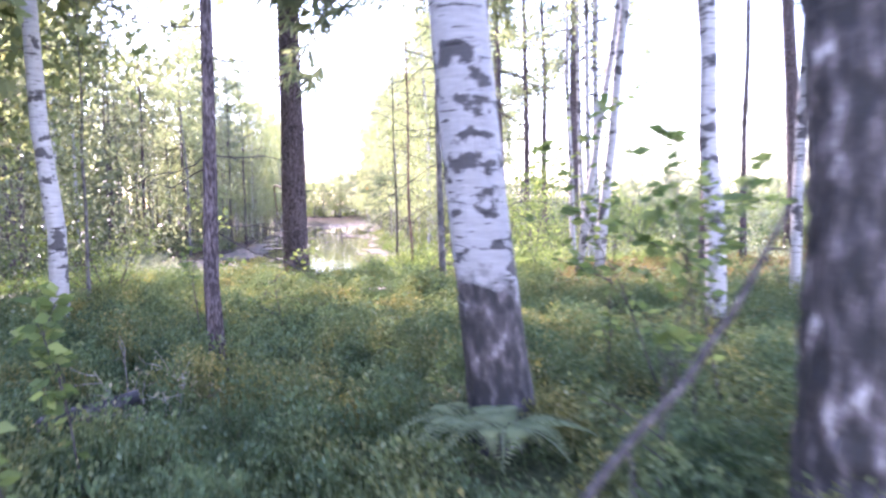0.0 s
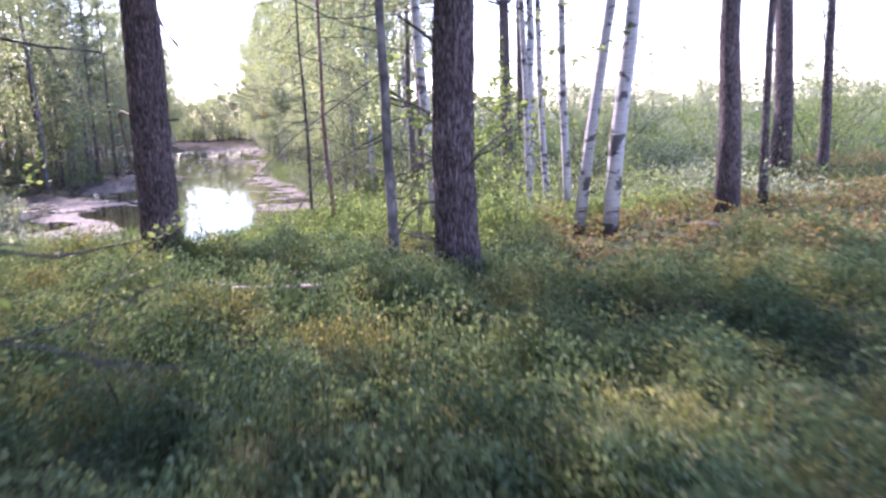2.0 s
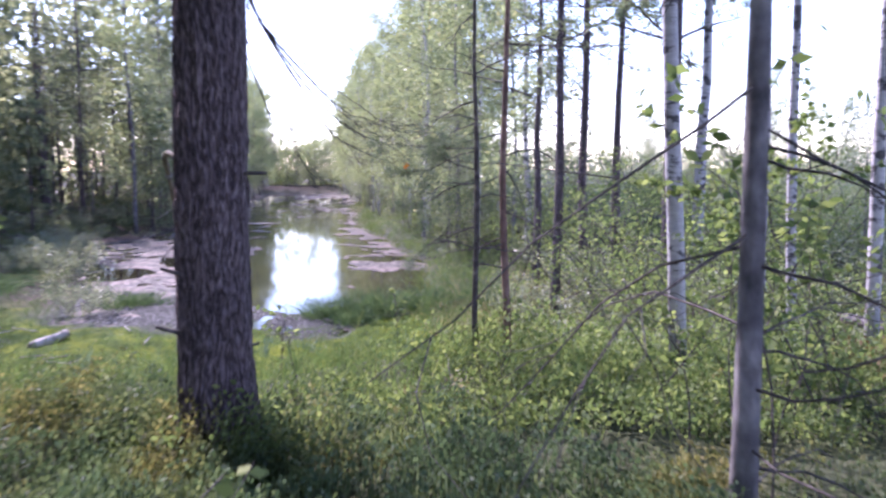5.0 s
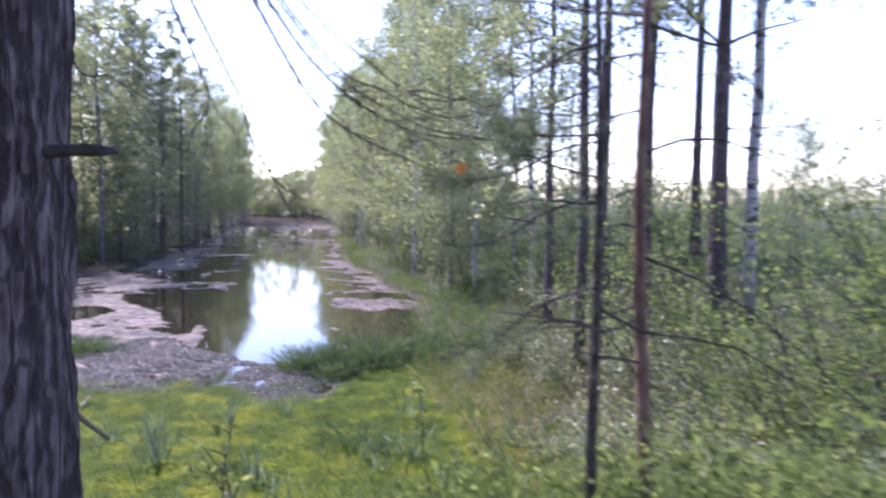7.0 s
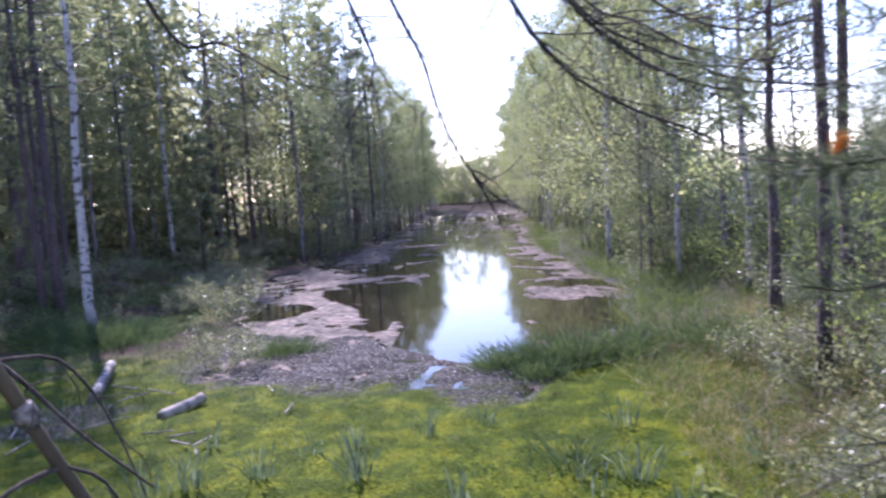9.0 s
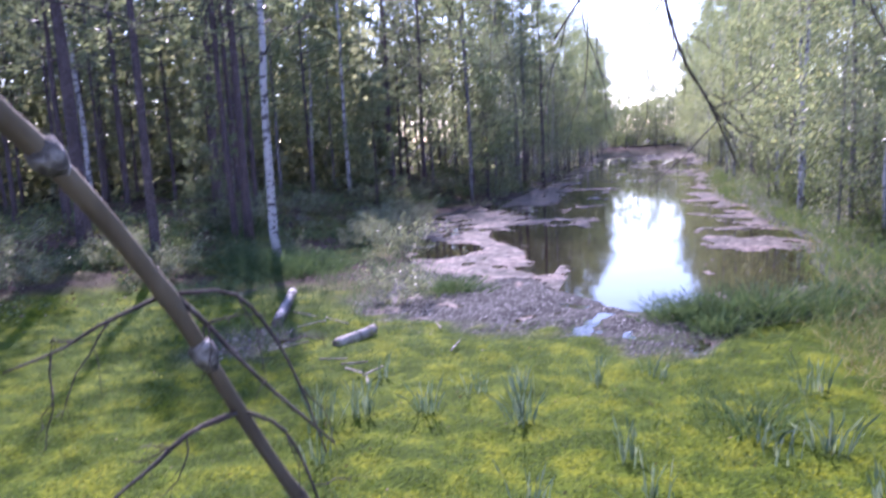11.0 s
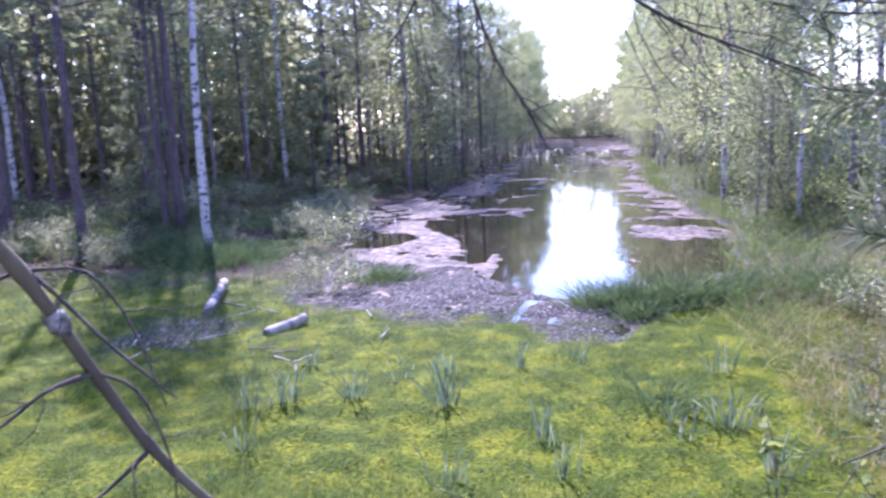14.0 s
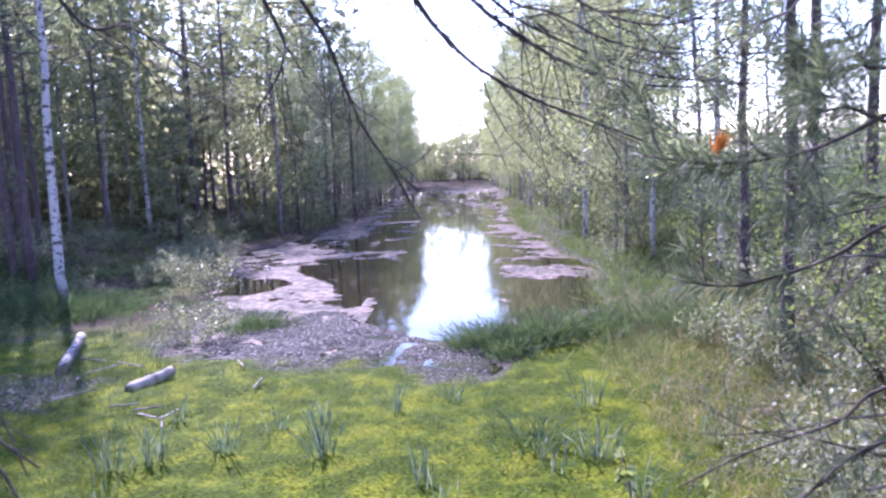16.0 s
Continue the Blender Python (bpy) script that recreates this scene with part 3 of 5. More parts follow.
def pine(name, h, r, crown_from, reach, bark, g, count=550, whorls=9, dead=10, lean=(0, 0), detail=None, needle=(0.13, 0.012), sides=10, dead_from=1.5, near=True, per=9, green=None):
    ob = empty(name, (0, 0, 0), "", "tree")
    line = trunk_line(h, lean, 14, 0.05, g)
    if detail:
        part("trunk", bark_trunk(line, r, r * 0.25, detail[0], detail[1], detail[2], int(g.integers(99))), bark, ob, smooth=True)
    else:
        part("trunk", tube(line, np.linspace(r, r * 0.12, len(line)) + r * 0.25 * (np.arange(len(line)) == 0), sides, 0.25), bark, ob, smooth=True)
    groups, twigs = [], []
    for w in range(whorls):
        z = crown_from + (h - crown_from) * (w + g.uniform(0, 0.6)) / whorls
        size = reach * (1.05 - 0.75 * (w / whorls)) * g.uniform(0.7, 1.15)
        a0 = g.uniform(0, 6.3)
        for q in range(4):
            a = a0 + q * 1.57 + g.normal() * 0.3
            t, l = forked(at_height(line, z), (math.cos(a), math.sin(a), g.uniform(0.0, 0.5)), size, max(0.005, r * 0.2), g, 1, 6 if near else 4, 0.03, 4 if near else 3, 0.14, 4 if near else 3)
            groups.append(t)
            twigs += l
    limb_parts(ob, groups, "limb", TWIG if bark is PINE_BARK else bark, near)
    P, D = sample(twigs, count, g, 0.3)
    part("crown", tufts(P + g.normal(size=P.shape) * 0.08, D + np.array([0, 0, 0.25]), per, needle[0], needle[1], 0.9), green or NEEDLE, ob)
    if dead:
        dd = []
        for _ in range(dead):
            z, a = g.uniform(min(dead_from, crown_from * 0.6), crown_from), g.uniform(0, 6.3)
            t, _l = forked(at_height(line, z), (math.cos(a), math.sin(a), g.uniform(-0.3, 0.25)), g.uniform(0.3, 1.0) * min(reach, 1.6), max(0.006, r * 0.07), g, 1, 6 if near else 4, 0.05, 3 if near else 2, 0.2, 4 if near else 3)
            dd.append(t)
        limb_parts(ob, dd, "dead_twig", TWIG, near, "bare dead twig")
    return ob


def birch(name, h, r, crown_from, reach, g, count=1500, limbs=16, lean=(0, 0), leaf=0.075, bark=None, leaves=None, detail=None, sides=10, droop=0.06, spread=0.16, near=True):
    ob = empty(name, (0, 0, 0), "", "tree")
    line = trunk_line(h, lean, 14, 0.07 if near else 0.12, g)
    if detail:
        part("trunk", bark_trunk(line, r, r * 0.3, detail[0], detail[1], detail[2], int(g.integers(99)), 0.25, False), bark or BIRCH, ob, smooth=True)
    else:
        part("trunk", tube(line, np.linspace(r, r * 0.1, len(line)), sides, 0.15), bark or BIRCH, ob, smooth=True)
    groups, twigs = [], []
    for w in range(limbs):
        z = crown_from + (h * 0.97 - crown_from) * (w + g.uniform(0, 0.8)) / limbs
        a = w * 2.4 + g.normal() * 0.4
        size = reach * (1.1 - 0.6 * w / limbs) * g.uniform(0.6, 1.15)
        t, l = forked(at_height(line, z), (math.cos(a), math.sin(a), g.uniform(0.2, 0.9)), size, max(0.004, r * 0.2), g, 1, 7 if near else 4, droop, 5 if near else 4, 0.15, 4 if near else 3)
        groups.append(t)
        twigs += l
    limb_parts(ob, groups, "limb", TWIG, near)
    P, D = sample(twigs, count, g, 0.15)
    part("crown", leaf_cloud(P, leaf, spread), leaves or LEAF_BIRCH, ob)
    return ob


def bush(name, h, spread, g, count=700, stems=9, leaf=0.05, leaves=None, aspect=0.5):
    ob = empty(name, (0, 0, 0), "", "bush")
    tubes, twigs = [], []
    for w in range(stems):
        a = w * 2.4
        t, l = forked((0.1 * math.cos(a), 0.1 * math.sin(a), -0.08), (spread * math.cos(a), spread * math.sin(a), g.uniform(0.8, 1.5)), h * g.uniform(0.7, 1.2), 0.006 * h, g, 1, 6, 0.02, 5, 0.15, 4)
        tubes += t
        twigs += l
    tagged(part("stem_mass", join(tubes), TWIG, ob), kind="stuff")
    P, D = sample(twigs, count, g, 0.15)
    part("foliage", leaf_cloud(P, leaf, 0.05 * h, 0.0, aspect), leaves or LEAF_WILLOW, ob)
    return ob


def put(ob, x, y, label, turn=0.0, scale=1.0, lift=-0.04):
    ob.matrix_basis = pose(x, y, on(x, y, lift), 0, 0, turn) @ Matrix.Scale(scale, 4)
    return tagged(ob, label)


G = lambda s: np.random.default_rng(s)
FINE = (128, 300, 0.12)
MOUND_PINE = "tall pine with furrowed grey-brown bark in bilberry"

# the pine beside the path, with its dead limbs
# crown is out of view, its density and oversized needles added to shade the mound
pine_a = put(pine("pine_tree", 13, 0.175, 3.7, 3.6, PINE_BARK, G(1), 5000, 10, 4, detail=FINE, dead_from=3.2, needle=(0.24, 0.05)), -0.3, 1.06, MOUND_PINE + " with dead limbs")


def local(points, base):
    o = np.array(base.matrix_basis.translation)
    return np.array(points) - o


def smooth_line(points, n):
    P = np.array(points, float)
    t = np.linspace(0, len(P) - 1, n)
    i = np.clip(t.astype(int), 0, len(P) - 2)
    f = (t - i)[:, None]
    Q = np.concatenate([[2 * P[0] - P[1]], P, [2 * P[-1] - P[-2]]])
    a, b, c, d = Q[i], Q[i + 1], Q[i + 2], Q[i + 3]
    return 0.5 * (2 * b + (c - a) * f + (2 * a - 5 * b + 4 * c - d) * f ** 2 + (3 * b - a - 3 * c + d) * f ** 3)


def limb(name, points, r0, r1, parent, material, twigs=0, twig_len=0.3, seed=0, n=24, sides=9, label="", sag=0.05, knots=True, under=None):
    g = G(seed)
    line = local(smooth_line(points, n), parent)
    radii = np.linspace(r0, r1, n) * (1 + (0.22 * (g.uniform(size=n) > 0.85) if knots else 0))
    pieces, tips = [tube(line, radii, sides, 0.12, seed)], []
    for _ in range(twigs):
        i = int(g.integers(2, n - 1))
        d = unit(line[i] - line[i - 1])
        t, l = forked(line[i], d + g.normal(size=3) * 0.75, twig_len * g.uniform(0.5, 1.3), max(0.0016, radii[i] * 0.4), g, 1, 6, sag, 3, 0.22, 4)
        pieces += t
        tips += l
    return part(name, join(pieces), material, under or parent, label, smooth=True), tips


arch = [(-0.3, 1.15, 3.05), (-0.48, 1.25, 3.28), (-0.66, 1.38, 3.38), (-0.75, 1.48, 3.37), (-0.81, 1.62, 3.29), (-0.87, 1.8, 3.09), (-0.885, 1.92, 2.88), (-0.84, 1.98, 2.73), (-0.78, 2.05, 2.6), (-0.7, 2.12, 2.49)]
bough, _ = limb("arched_bough", arch, 0.0175, 0.0075, pine_a, ARCH_BARK, 0, n=60, sides=14, label="arched olive-brown bare bough with lichen", seed=3)
for pts, r in (([(-0.88, 1.82, 3.08), (-0.84, 1.89, 3.07), (-0.8, 1.92, 3.01), (-0.76, 1.93, 2.93), (-0.72, 1.93, 2.84)], 0.005),
               ([(-0.88, 1.82, 3.08), (-0.86, 1.85, 3.04), (-0.82, 1.91, 2.94), (-0.75, 1.98, 2.83)], 0.007),
               ([(-0.88, 1.91, 2.88), (-0.9, 1.84, 2.87), (-0.91, 1.78, 2.84), (-0.91, 1.72, 2.82), (-0.91, 1.68, 2.79)], 0.007),
               ([(-0.88, 1.92, 2.88), (-0.85, 1.97, 2.84), (-0.82, 1.99, 2.76), (-0.79, 1.99, 2.66), (-0.77, 1.95, 2.55)], 0.005),
               ([(-0.84, 1.98, 2.72), (-0.86, 1.92, 2.68), (-0.87, 1.84, 2.65)], 0.008),
               ([(-0.88, 1.8, 3.08), (-0.89, 1.72, 3.06), (-0.9, 1.67, 3.04), (-0.9, 1.6, 3.03)], 0.005)):
    limb("twig", pts, r * 0.72, r * 0.25, pine_a, TWIG, 3, 0.12, int(r * 9000), 12, 6, under=bough)
for k in (0.47, 0.62):
    p = smooth_line(arch, 60)[int(k * 59)]
    d = unit(smooth_line(arch, 60)[int(k * 59) + 1] - p)
    part("lichen", tube(local([p - d * 0.02, p - d * 0.008, p + d * 0.012, p + d * 0.035], pine_a) + np.array([0.004, -0.004, 0.004]), [0.008, 0.019, 0.018, 0.008], 11, 0.5, 4), LICHEN, bough, "grey lichen crust", True)
TOP = [(-0.2, 1.15, 4.35), (-0.3, 1.7, 4.1)]
for seed, r, twigs, tl, pts in (
        (11, 0.0075, 30, 0.3, TOP + [(-0.25, 2.25, 3.78), (-0.2, 2.44, 3.62), (-0.17, 2.51, 3.56), (-0.12, 2.59, 3.5), (-0.03, 2.68, 3.44), (0.08, 2.76, 3.39), (0.19, 2.86, 3.34)]),
        (12, 0.006, 32, 0.32, TOP + [(-0.18, 2.25, 3.75), (-0.1, 2.47, 3.62), (-0.06, 2.59, 3.58), (0.01, 2.72, 3.53), (0.11, 2.84, 3.49), (0.24, 2.96, 3.47), (0.44, 3.05, 3.47)]),
        (13, 0.005, 28, 0.34, TOP + [(-0.2, 2.5, 3.8), (-0.11, 2.77, 3.68), (-0.03, 2.9, 3.66), (0.09, 3.03, 3.6), (0.25, 3.15, 3.57), (0.41, 3.24, 3.62)]),
        (16, 0.005, 24, 0.3, TOP + [(-0.25, 2.4, 3.86), (-0.13, 2.75, 3.67), (0.02, 2.79, 3.57), (0.19, 2.81, 3.49), (0.42, 2.81, 3.45)]),
        (17, 0.0045, 20, 0.28, TOP + [(-0.2, 2.5, 3.88), (-0.02, 2.81, 3.72), (0.09, 2.85, 3.64), (0.22, 2.86, 3.6), (0.36, 2.86, 3.62)]),
        (14, 0.0055, 26, 0.22, [(-0.3, 1.2, 4.2), (-0.42, 1.9, 3.95), (-0.44, 2.42, 3.65), (-0.43, 2.51, 3.57), (-0.43, 2.58, 3.48), (-0.42, 2.65, 3.39), (-0.39, 2.71, 3.31), (-0.35, 2.78, 3.18)]),
        (15, 0.006, 22, 0.26, [(-0.35, 1.2, 4.3), (-0.5, 2.0, 3.95), (-0.57, 2.51, 3.66), (-0.55, 2.52, 3.55), (-0.61, 2.49, 3.44)]),
        (18, 0.006, 22, 0.26, [(-0.35, 1.2, 4.25), (-0.7, 1.8, 3.95), (-0.88, 2.27, 3.65), (-0.8, 2.34, 3.62), (-0.72, 2.41, 3.56)])):
    limb("dead_limb", pts, r, 0.0018, pine_a, TWIG, twigs, tl, seed, 40, 7)
for pts, r in (([(-0.24, 1.03, 3.28), (-0.1, 1.03, 3.29), (-0.02, 1.03, 3.29)], 0.012), ([(-0.33, 0.95, 2.82), (-0.41, 0.89, 2.85), (-0.455, 0.86, 2.87)], 0.012),
               ([(-0.35, 0.94, 2.55), (-0.43, 0.87, 2.59), (-0.48, 0.84, 2.61)], 0.012), ([(-0.24, 1.0, 2.47), (-0.12, 1.06, 2.49), (-0.09, 1.075, 2.5)], 0.008)):
    limb("stub", pts, r, r * 0.6, pine_a, TWIG, 0, n=8)

# unseen crown made dense here too, to keep sun off the mound
pine_b = put(pine("pine_tree", 14, 0.155, 4.0, 3.4, PINE_BARK, G(2), 4200, 10, 14, lean=(0.004, 0), detail=FINE, dead_from=0.5, needle=(0.2, 0.03)), 2.4, -0.2, MOUND_PINE)
limb("stub", [(2.35, -0.25, 3.68), (2.2, -0.3, 3.8), (2.06, -0.35, 3.9)], 0.014, 0.008, pine_b, TWIG, 0, n=8)
limb("stub", [(2.33, -0.25, 2.33), (2.2, -0.3, 2.36), (2.05, -0.32, 2.4)], 0.01, 0.006, pine_b, TWIG, 0, n=8)
limb("stub", [(2.3, -0.28, 2.9), (2.2, -0.33, 2.97)], 0.01, 0.006, pine_b, TWIG, 0, n=6)
big_birch = put(birch("birch_tree", 14, 0.175, 5, 2.6, G(4), 2600, leaf=0.12, bark=BIRCH_BIG, detail=(80, 220, 0.12)), 4.32, -6.27, "old birch with deeply cracked dark bark and pale patches")
near_birch = put(birch("birch_tree", 15, 0.15, 5, 2.6, G(5), 2600, leaf=0.12, lean=(-0.115, 0.0), bark=BIRCH_OLD, detail=(72, 220, 0.05)), 3.2, -5.2, "leaning white birch with black patches and a dark cracked foot")
# crown above the view widened, with coarse needles, for shade on the mound
thin_pine = put(pine("pine_tree", 8, 0.052, 3.2, 2.2, PINE_BARK, G(6), 1700, 9, 12, sides=14, dead_from=0.8, needle=(0.22, 0.045)), 1.22, -4.2, "thin grey-brown pine with branch rings in bilberry")
dead_pine = put(pine("pine_tree", 6.5, 0.045, 4.0, 1.9, GREY_BARK, G(7), 500, 6, 34, sides=12, dead_from=0.3), 1.89, 0.25, "slender dead-looking grey pine with bare side twigs")

# young pines whose green sprays reach over the slope
red_pine = put(pine("young_pine", 5.5, 0.026, 2.3, 1.0, PINE_RED, G(8), 260, 7, 10, sides=10, needle=(0.07, 0.003), dead_from=0.6, green=NEAR_NEEDLE), 0.985, 2.66, "slender young pine with reddish bark and bare lower twigs")
young_pine = put(pine("young_pine", 5.0, 0.02, 2.3, 0.9, TWIG, G(9), 220, 7, 8, sides=10, needle=(0.07, 0.003), dead_from=0.5, green=NEAR_NEEDLE), 0.79, 2.49, "slender dark young pine with green needle sprays")


def spray(points, parent, seed, count=420, side=6, needle=0.058, first=4, twig=0.2):
    """A green pine shoot: needles stand out all round the twig, pointing forward."""
    g = G(seed)
    lb, tips = limb("branch", points, 0.0042, 0.0018, parent, TWIG, side, twig, seed, 18, 6, sag=0.01)
    line = local(smooth_line(points, 18), parent)
    P, D = sample([line[first:]] * 3 + tips, count, g, 0.15)
    P, D = np.repeat(P, 3, 0), np.repeat(D, 3, 0)
    N = g.normal(size=D.shape)
    N = unit(N - D * (N * D).sum(1, keepdims=True))
    n = len(P)
    part("needles", blades(P, unit(D * g.uniform(0.5, 1.1, (n, 1)) + N), needle * g.uniform(0.7, 1.15, n), 0.0026), NEAR_NEEDLE, lb, "long green needles")


spray([(0.79, 2.5, 3.42), (0.66, 2.47, 3.39), (0.52, 2.48, 3.32), (0.45, 2.49, 3.3), (0.33, 2.49, 3.29), (0.21, 2.49, 3.31)], young_pine, 21, 560, 9, first=7)
spray([(0.79, 2.5, 3.25), (0.6, 2.47, 3.18), (0.53, 2.48, 3.13), (0.44, 2.49, 3.09), (0.35, 2.49, 3.07), (0.27, 2.49, 3.08)], young_pine, 22, 380, 7, first=8)
spray([(0.79, 2.5, 2.95), (0.61, 2.54, 2.88), (0.54, 2.55, 2.81), (0.4, 2.56, 2.74), (0.26, 2.56, 2.65)], young_pine, 23, 60, 8)
spray([(0.78, 2.48, 2.95), (0.63, 2.27, 2.92), (0.53, 2.27, 2.86), (0.47, 2.25, 2.81), (0.42, 2.22, 2.76)], young_pine, 24, 120, 4)
spray([(0.79, 2.51, 3.3), (0.62, 2.59, 3.35), (0.56, 2.6, 3.38), (0.5, 2.6, 3.38), (0.47, 2.61, 3.46)], young_pine, 26, 210, 5)
spray([(0.79, 2.51, 3.6), (0.62, 2.64, 3.55), (0.58, 2.64, 3.51), (0.51, 2.65, 3.49), (0.45, 2.66, 3.42)], young_pine, 27, 210, 5)
spray([(0.79, 2.5, 3.44), (0.6, 2.54, 3.44), (0.57, 2.54, 3.46), (0.53, 2.55, 3.54)], young_pine, 28, 150, 4)
spray([(0.98, 2.66, 3.55), (0.73, 2.81, 3.5), (0.59, 2.84, 3.47), (0.48, 2.86, 3.46)], red_pine, 25, 380, 6)
spray([(0.98, 2.66, 3.3), (0.82, 2.78, 3.22), (0.7, 2.85, 3.2), (0.56, 2.9, 3.22)], red_pine, 29, 380, 6)
g = G(31)
o = local([(0.335, 2.47, 3.31)], young_pine)
part("dead_needles", tufts(np.repeat(o, 16, 0) + g.normal(size=(16, 3)) * 0.005, np.tile([0.35, 0.0, 0.8], (16, 1)), 3, 0.042, 0.0035, 0.4), ORANGE, young_pine, "tuft of dead orange needles")

WHITE = "slim white birch with dark cross marks on the bank"
for k, (x, y, r, lean) in enumerate(((2.12, 2.85, 0.06, (-0.03, 0)), (3.44, 5.85, 0.06, (0, 0)), (-1.27, -2.47, 0.09, (-0.02, 0)), (4.61, -2.34, 0.085, (0.01, 0)), (3.73, 1.26, 0.075, (0.11, 0)), (3.46, 1.46, 0.055, (0.17, 0)),
                                     (3.73, 3.9, 0.055, (0.0, 0)), (3.73, 5.7, 0.055, (-0.01, 0)), (5.5, -1.2, 0.05, (0.03, 0)))):
    put(birch("birch_tree", 11 + k % 3, r, 4.2, 1.9, G(40 + k), 1500, 12, lean, leaf=0.1, sides=16), x, y, WHITE if k else "slim white birch with dark cross marks beside young pines")
PINE_FAR = "pine with grey-brown trunk and bare lower twigs"
for k, (x, y, r) in enumerate(((3.4, 12.0, 0.16), (5.4, 3.0, 0.125), (6.0, 3.5, 0.05), (7.7, 7.2, 0.16), (8.4, 7.2, 0.08), (2.6, 13.5, 0.1), (2.0, 15.0, 0.11), (1.35, 12.6, 0.1), (0.9, 16.0, 0.1), (4.1, 17.0, 0.12))):
    put(pine("pine_tree", 12 + k % 4, r, 4.6 + k % 2, 1.9, PINE_BARK, G(60 + k), 800, 8, 12, sides=14, needle=(0.18, 0.028), per=6), x, y, PINE_FAR, k * 50)
put(birch("birch_tree", 12, 0.12, 5, 1.8, G(75), 700, sides=14), 3.95, 12.3, WHITE)

# kinds that stand again and again in the woods
shelf_pines = [pine("pine_tree", h, r, c, w, PINE_BARK, G(80 + i), n, 9, 24, sides=8, dead_from=1.0, near=False, per=4, needle=(0.26, 0.055)) for i, (h, r, c, w, n) in enumerate(((15, 0.14, 6.0, 1.8, 560), (12, 0.1, 4.6, 1.7, 560), (8, 0.075, 0.7, 1.8, 1200)))]
shelf_birches = [birch("birch_tree", h, r, c, w, G(90 + i), n, 16, leaf=s, sides=8, near=False, spread=0.24, bark=BIRCH if i == 0 else GREY_BARK, leaves=LEAF_WILLOW if i == 2 else None) for i, (h, r, c, w, n, s) in enumerate(((14, 0.1, 2.2, 2.4, 6800, 0.115), (10, 0.07, 1.2, 2.1, 6400, 0.1), (6, 0.04, 0.6, 1.5, 4200, 0.075)))]
shelf_bushes = [bush("bush", h, w, G(100 + i), n, leaf=s, leaves=m) for i, (h, w, n, s, m) in enumerate(((1.3, 0.8, 2000, 0.07, LEAF_WILLOW), (2.2, 0.6, 2300, 0.06, LEAF_SAPLING), (0.8, 1.0, 900, 0.045, LEAF_WILLOW)))]
used = set()


def plant(proto, x, y, label, group, turn, scale):
    m = pose(x, y, on(x, y, -0.05), 0, 0, turn) @ Matrix.Scale(scale, 4)
    if proto in used:
        ob = copy_thing(proto, m)
        return tagged(ob, label, group=group)
    used.add(proto)
    proto.matrix_basis = m
    return tagged(proto, label, group=group)


def scatter(count, urange, vrange, seed, gap, keep=None):
    g, out = G(seed), []
    for _ in range(count * 12):
        u, v = g.uniform(*urange), g.uniform(*vrange)
        x, y = xy(u, v)
        if (keep is None or keep(u, v, x, y)) and all((x - a) ** 2 + (y - b) ** 2 > gap * gap for a, b, *_ in out):
            out.append((x, y, g.uniform(0, 360), g.uniform(0.85, 1.15), g.uniform(), u, v))
            if len(out) == count:
                break
    return out


def lbank(v):
    return np.interp(v, [-24, -14, -8, 0, 10, 20, 60], [-12.5, -12.5, -11, -9.5, -10.2, -7.2, -6.6])


LEFTWOOD = "trees of the wood across the pond"
for x, y, a, s, k, u, v in scatter(225, (-38, -7), (-20, 66), 201, 1.15, lambda u, v, x, y: u < lbank(v) - 0.8 and y > 3 + max(0, -8 - x) * 0.2 and math.hypot(x + 14.8, y - 15.3) > 2):
    if k < 0.76:
        plant(shelf_pines[0 if k < 0.36 else 1], x, y, "pine with bare dark trunk among the wood", LEFTWOOD, a, s * (0.7 + 0.45 * (k * 7 % 1)))
    elif k < 0.87:
        plant(shelf_pines[2], x, y, "young bushy pine under taller trees", LEFTWOOD, a, s * 0.8)
    else:
        plant(shelf_birches[0 if k < 0.94 else 1], x, y, "birch with white trunk among the pines", LEFTWOOD, a, s)
for x, y, r in ((-14.85, 15.3, 0.13), (-24.1, 29.1, 0.11), (-27, 17.5, 0.12)):
    put(birch("birch_tree", 13, r, 5.5, 1.8, G(int(-x)), 900, sides=14), x, y, "white birch standing in marsh grass at the pond")
for x, y, r in ((-18.6, 12.1, 0.2), (-16.8, 12.9, 0.13), (-17.2, 16.4, 0.14), (-23.0, 20.2, 0.17), (-23.1, 34.0, 0.13), (-26.5, 35.5, 0.14), (-25.6, 34.6, 0.12)):
    put(pine("pine_tree", 14, r, 6, 2.0, PINE_BARK, G(int(-x * 7)), 500, 7, 16, sides=14), x, y, "stout pine at the edge of the dark wood")
LEFTEDGE = "leafy trees along the far pond bank"
for x, y, a, s, k, u, v in scatter(60, (-11, -5.6), (8, 90), 202, 1.3, lambda u, v, x, y: -2.4 < u - lbank(v) < 1.1):
    if v < 30 and k < 0.6:
        plant(shelf_pines[2 if k < 0.35 else 1], x, y, "dark green pine on the far pond bank", LEFTEDGE, a, s * 1.1)
    else:
        plant((shelf_birches[0], shelf_birches[1], shelf_birches[2])[int(k * 2.99)], x, y, "leafy tree on the far pond bank", LEFTEDGE, a, s * 1.22)
RIGHTWOOD = "leafy trees along the near pond bank"
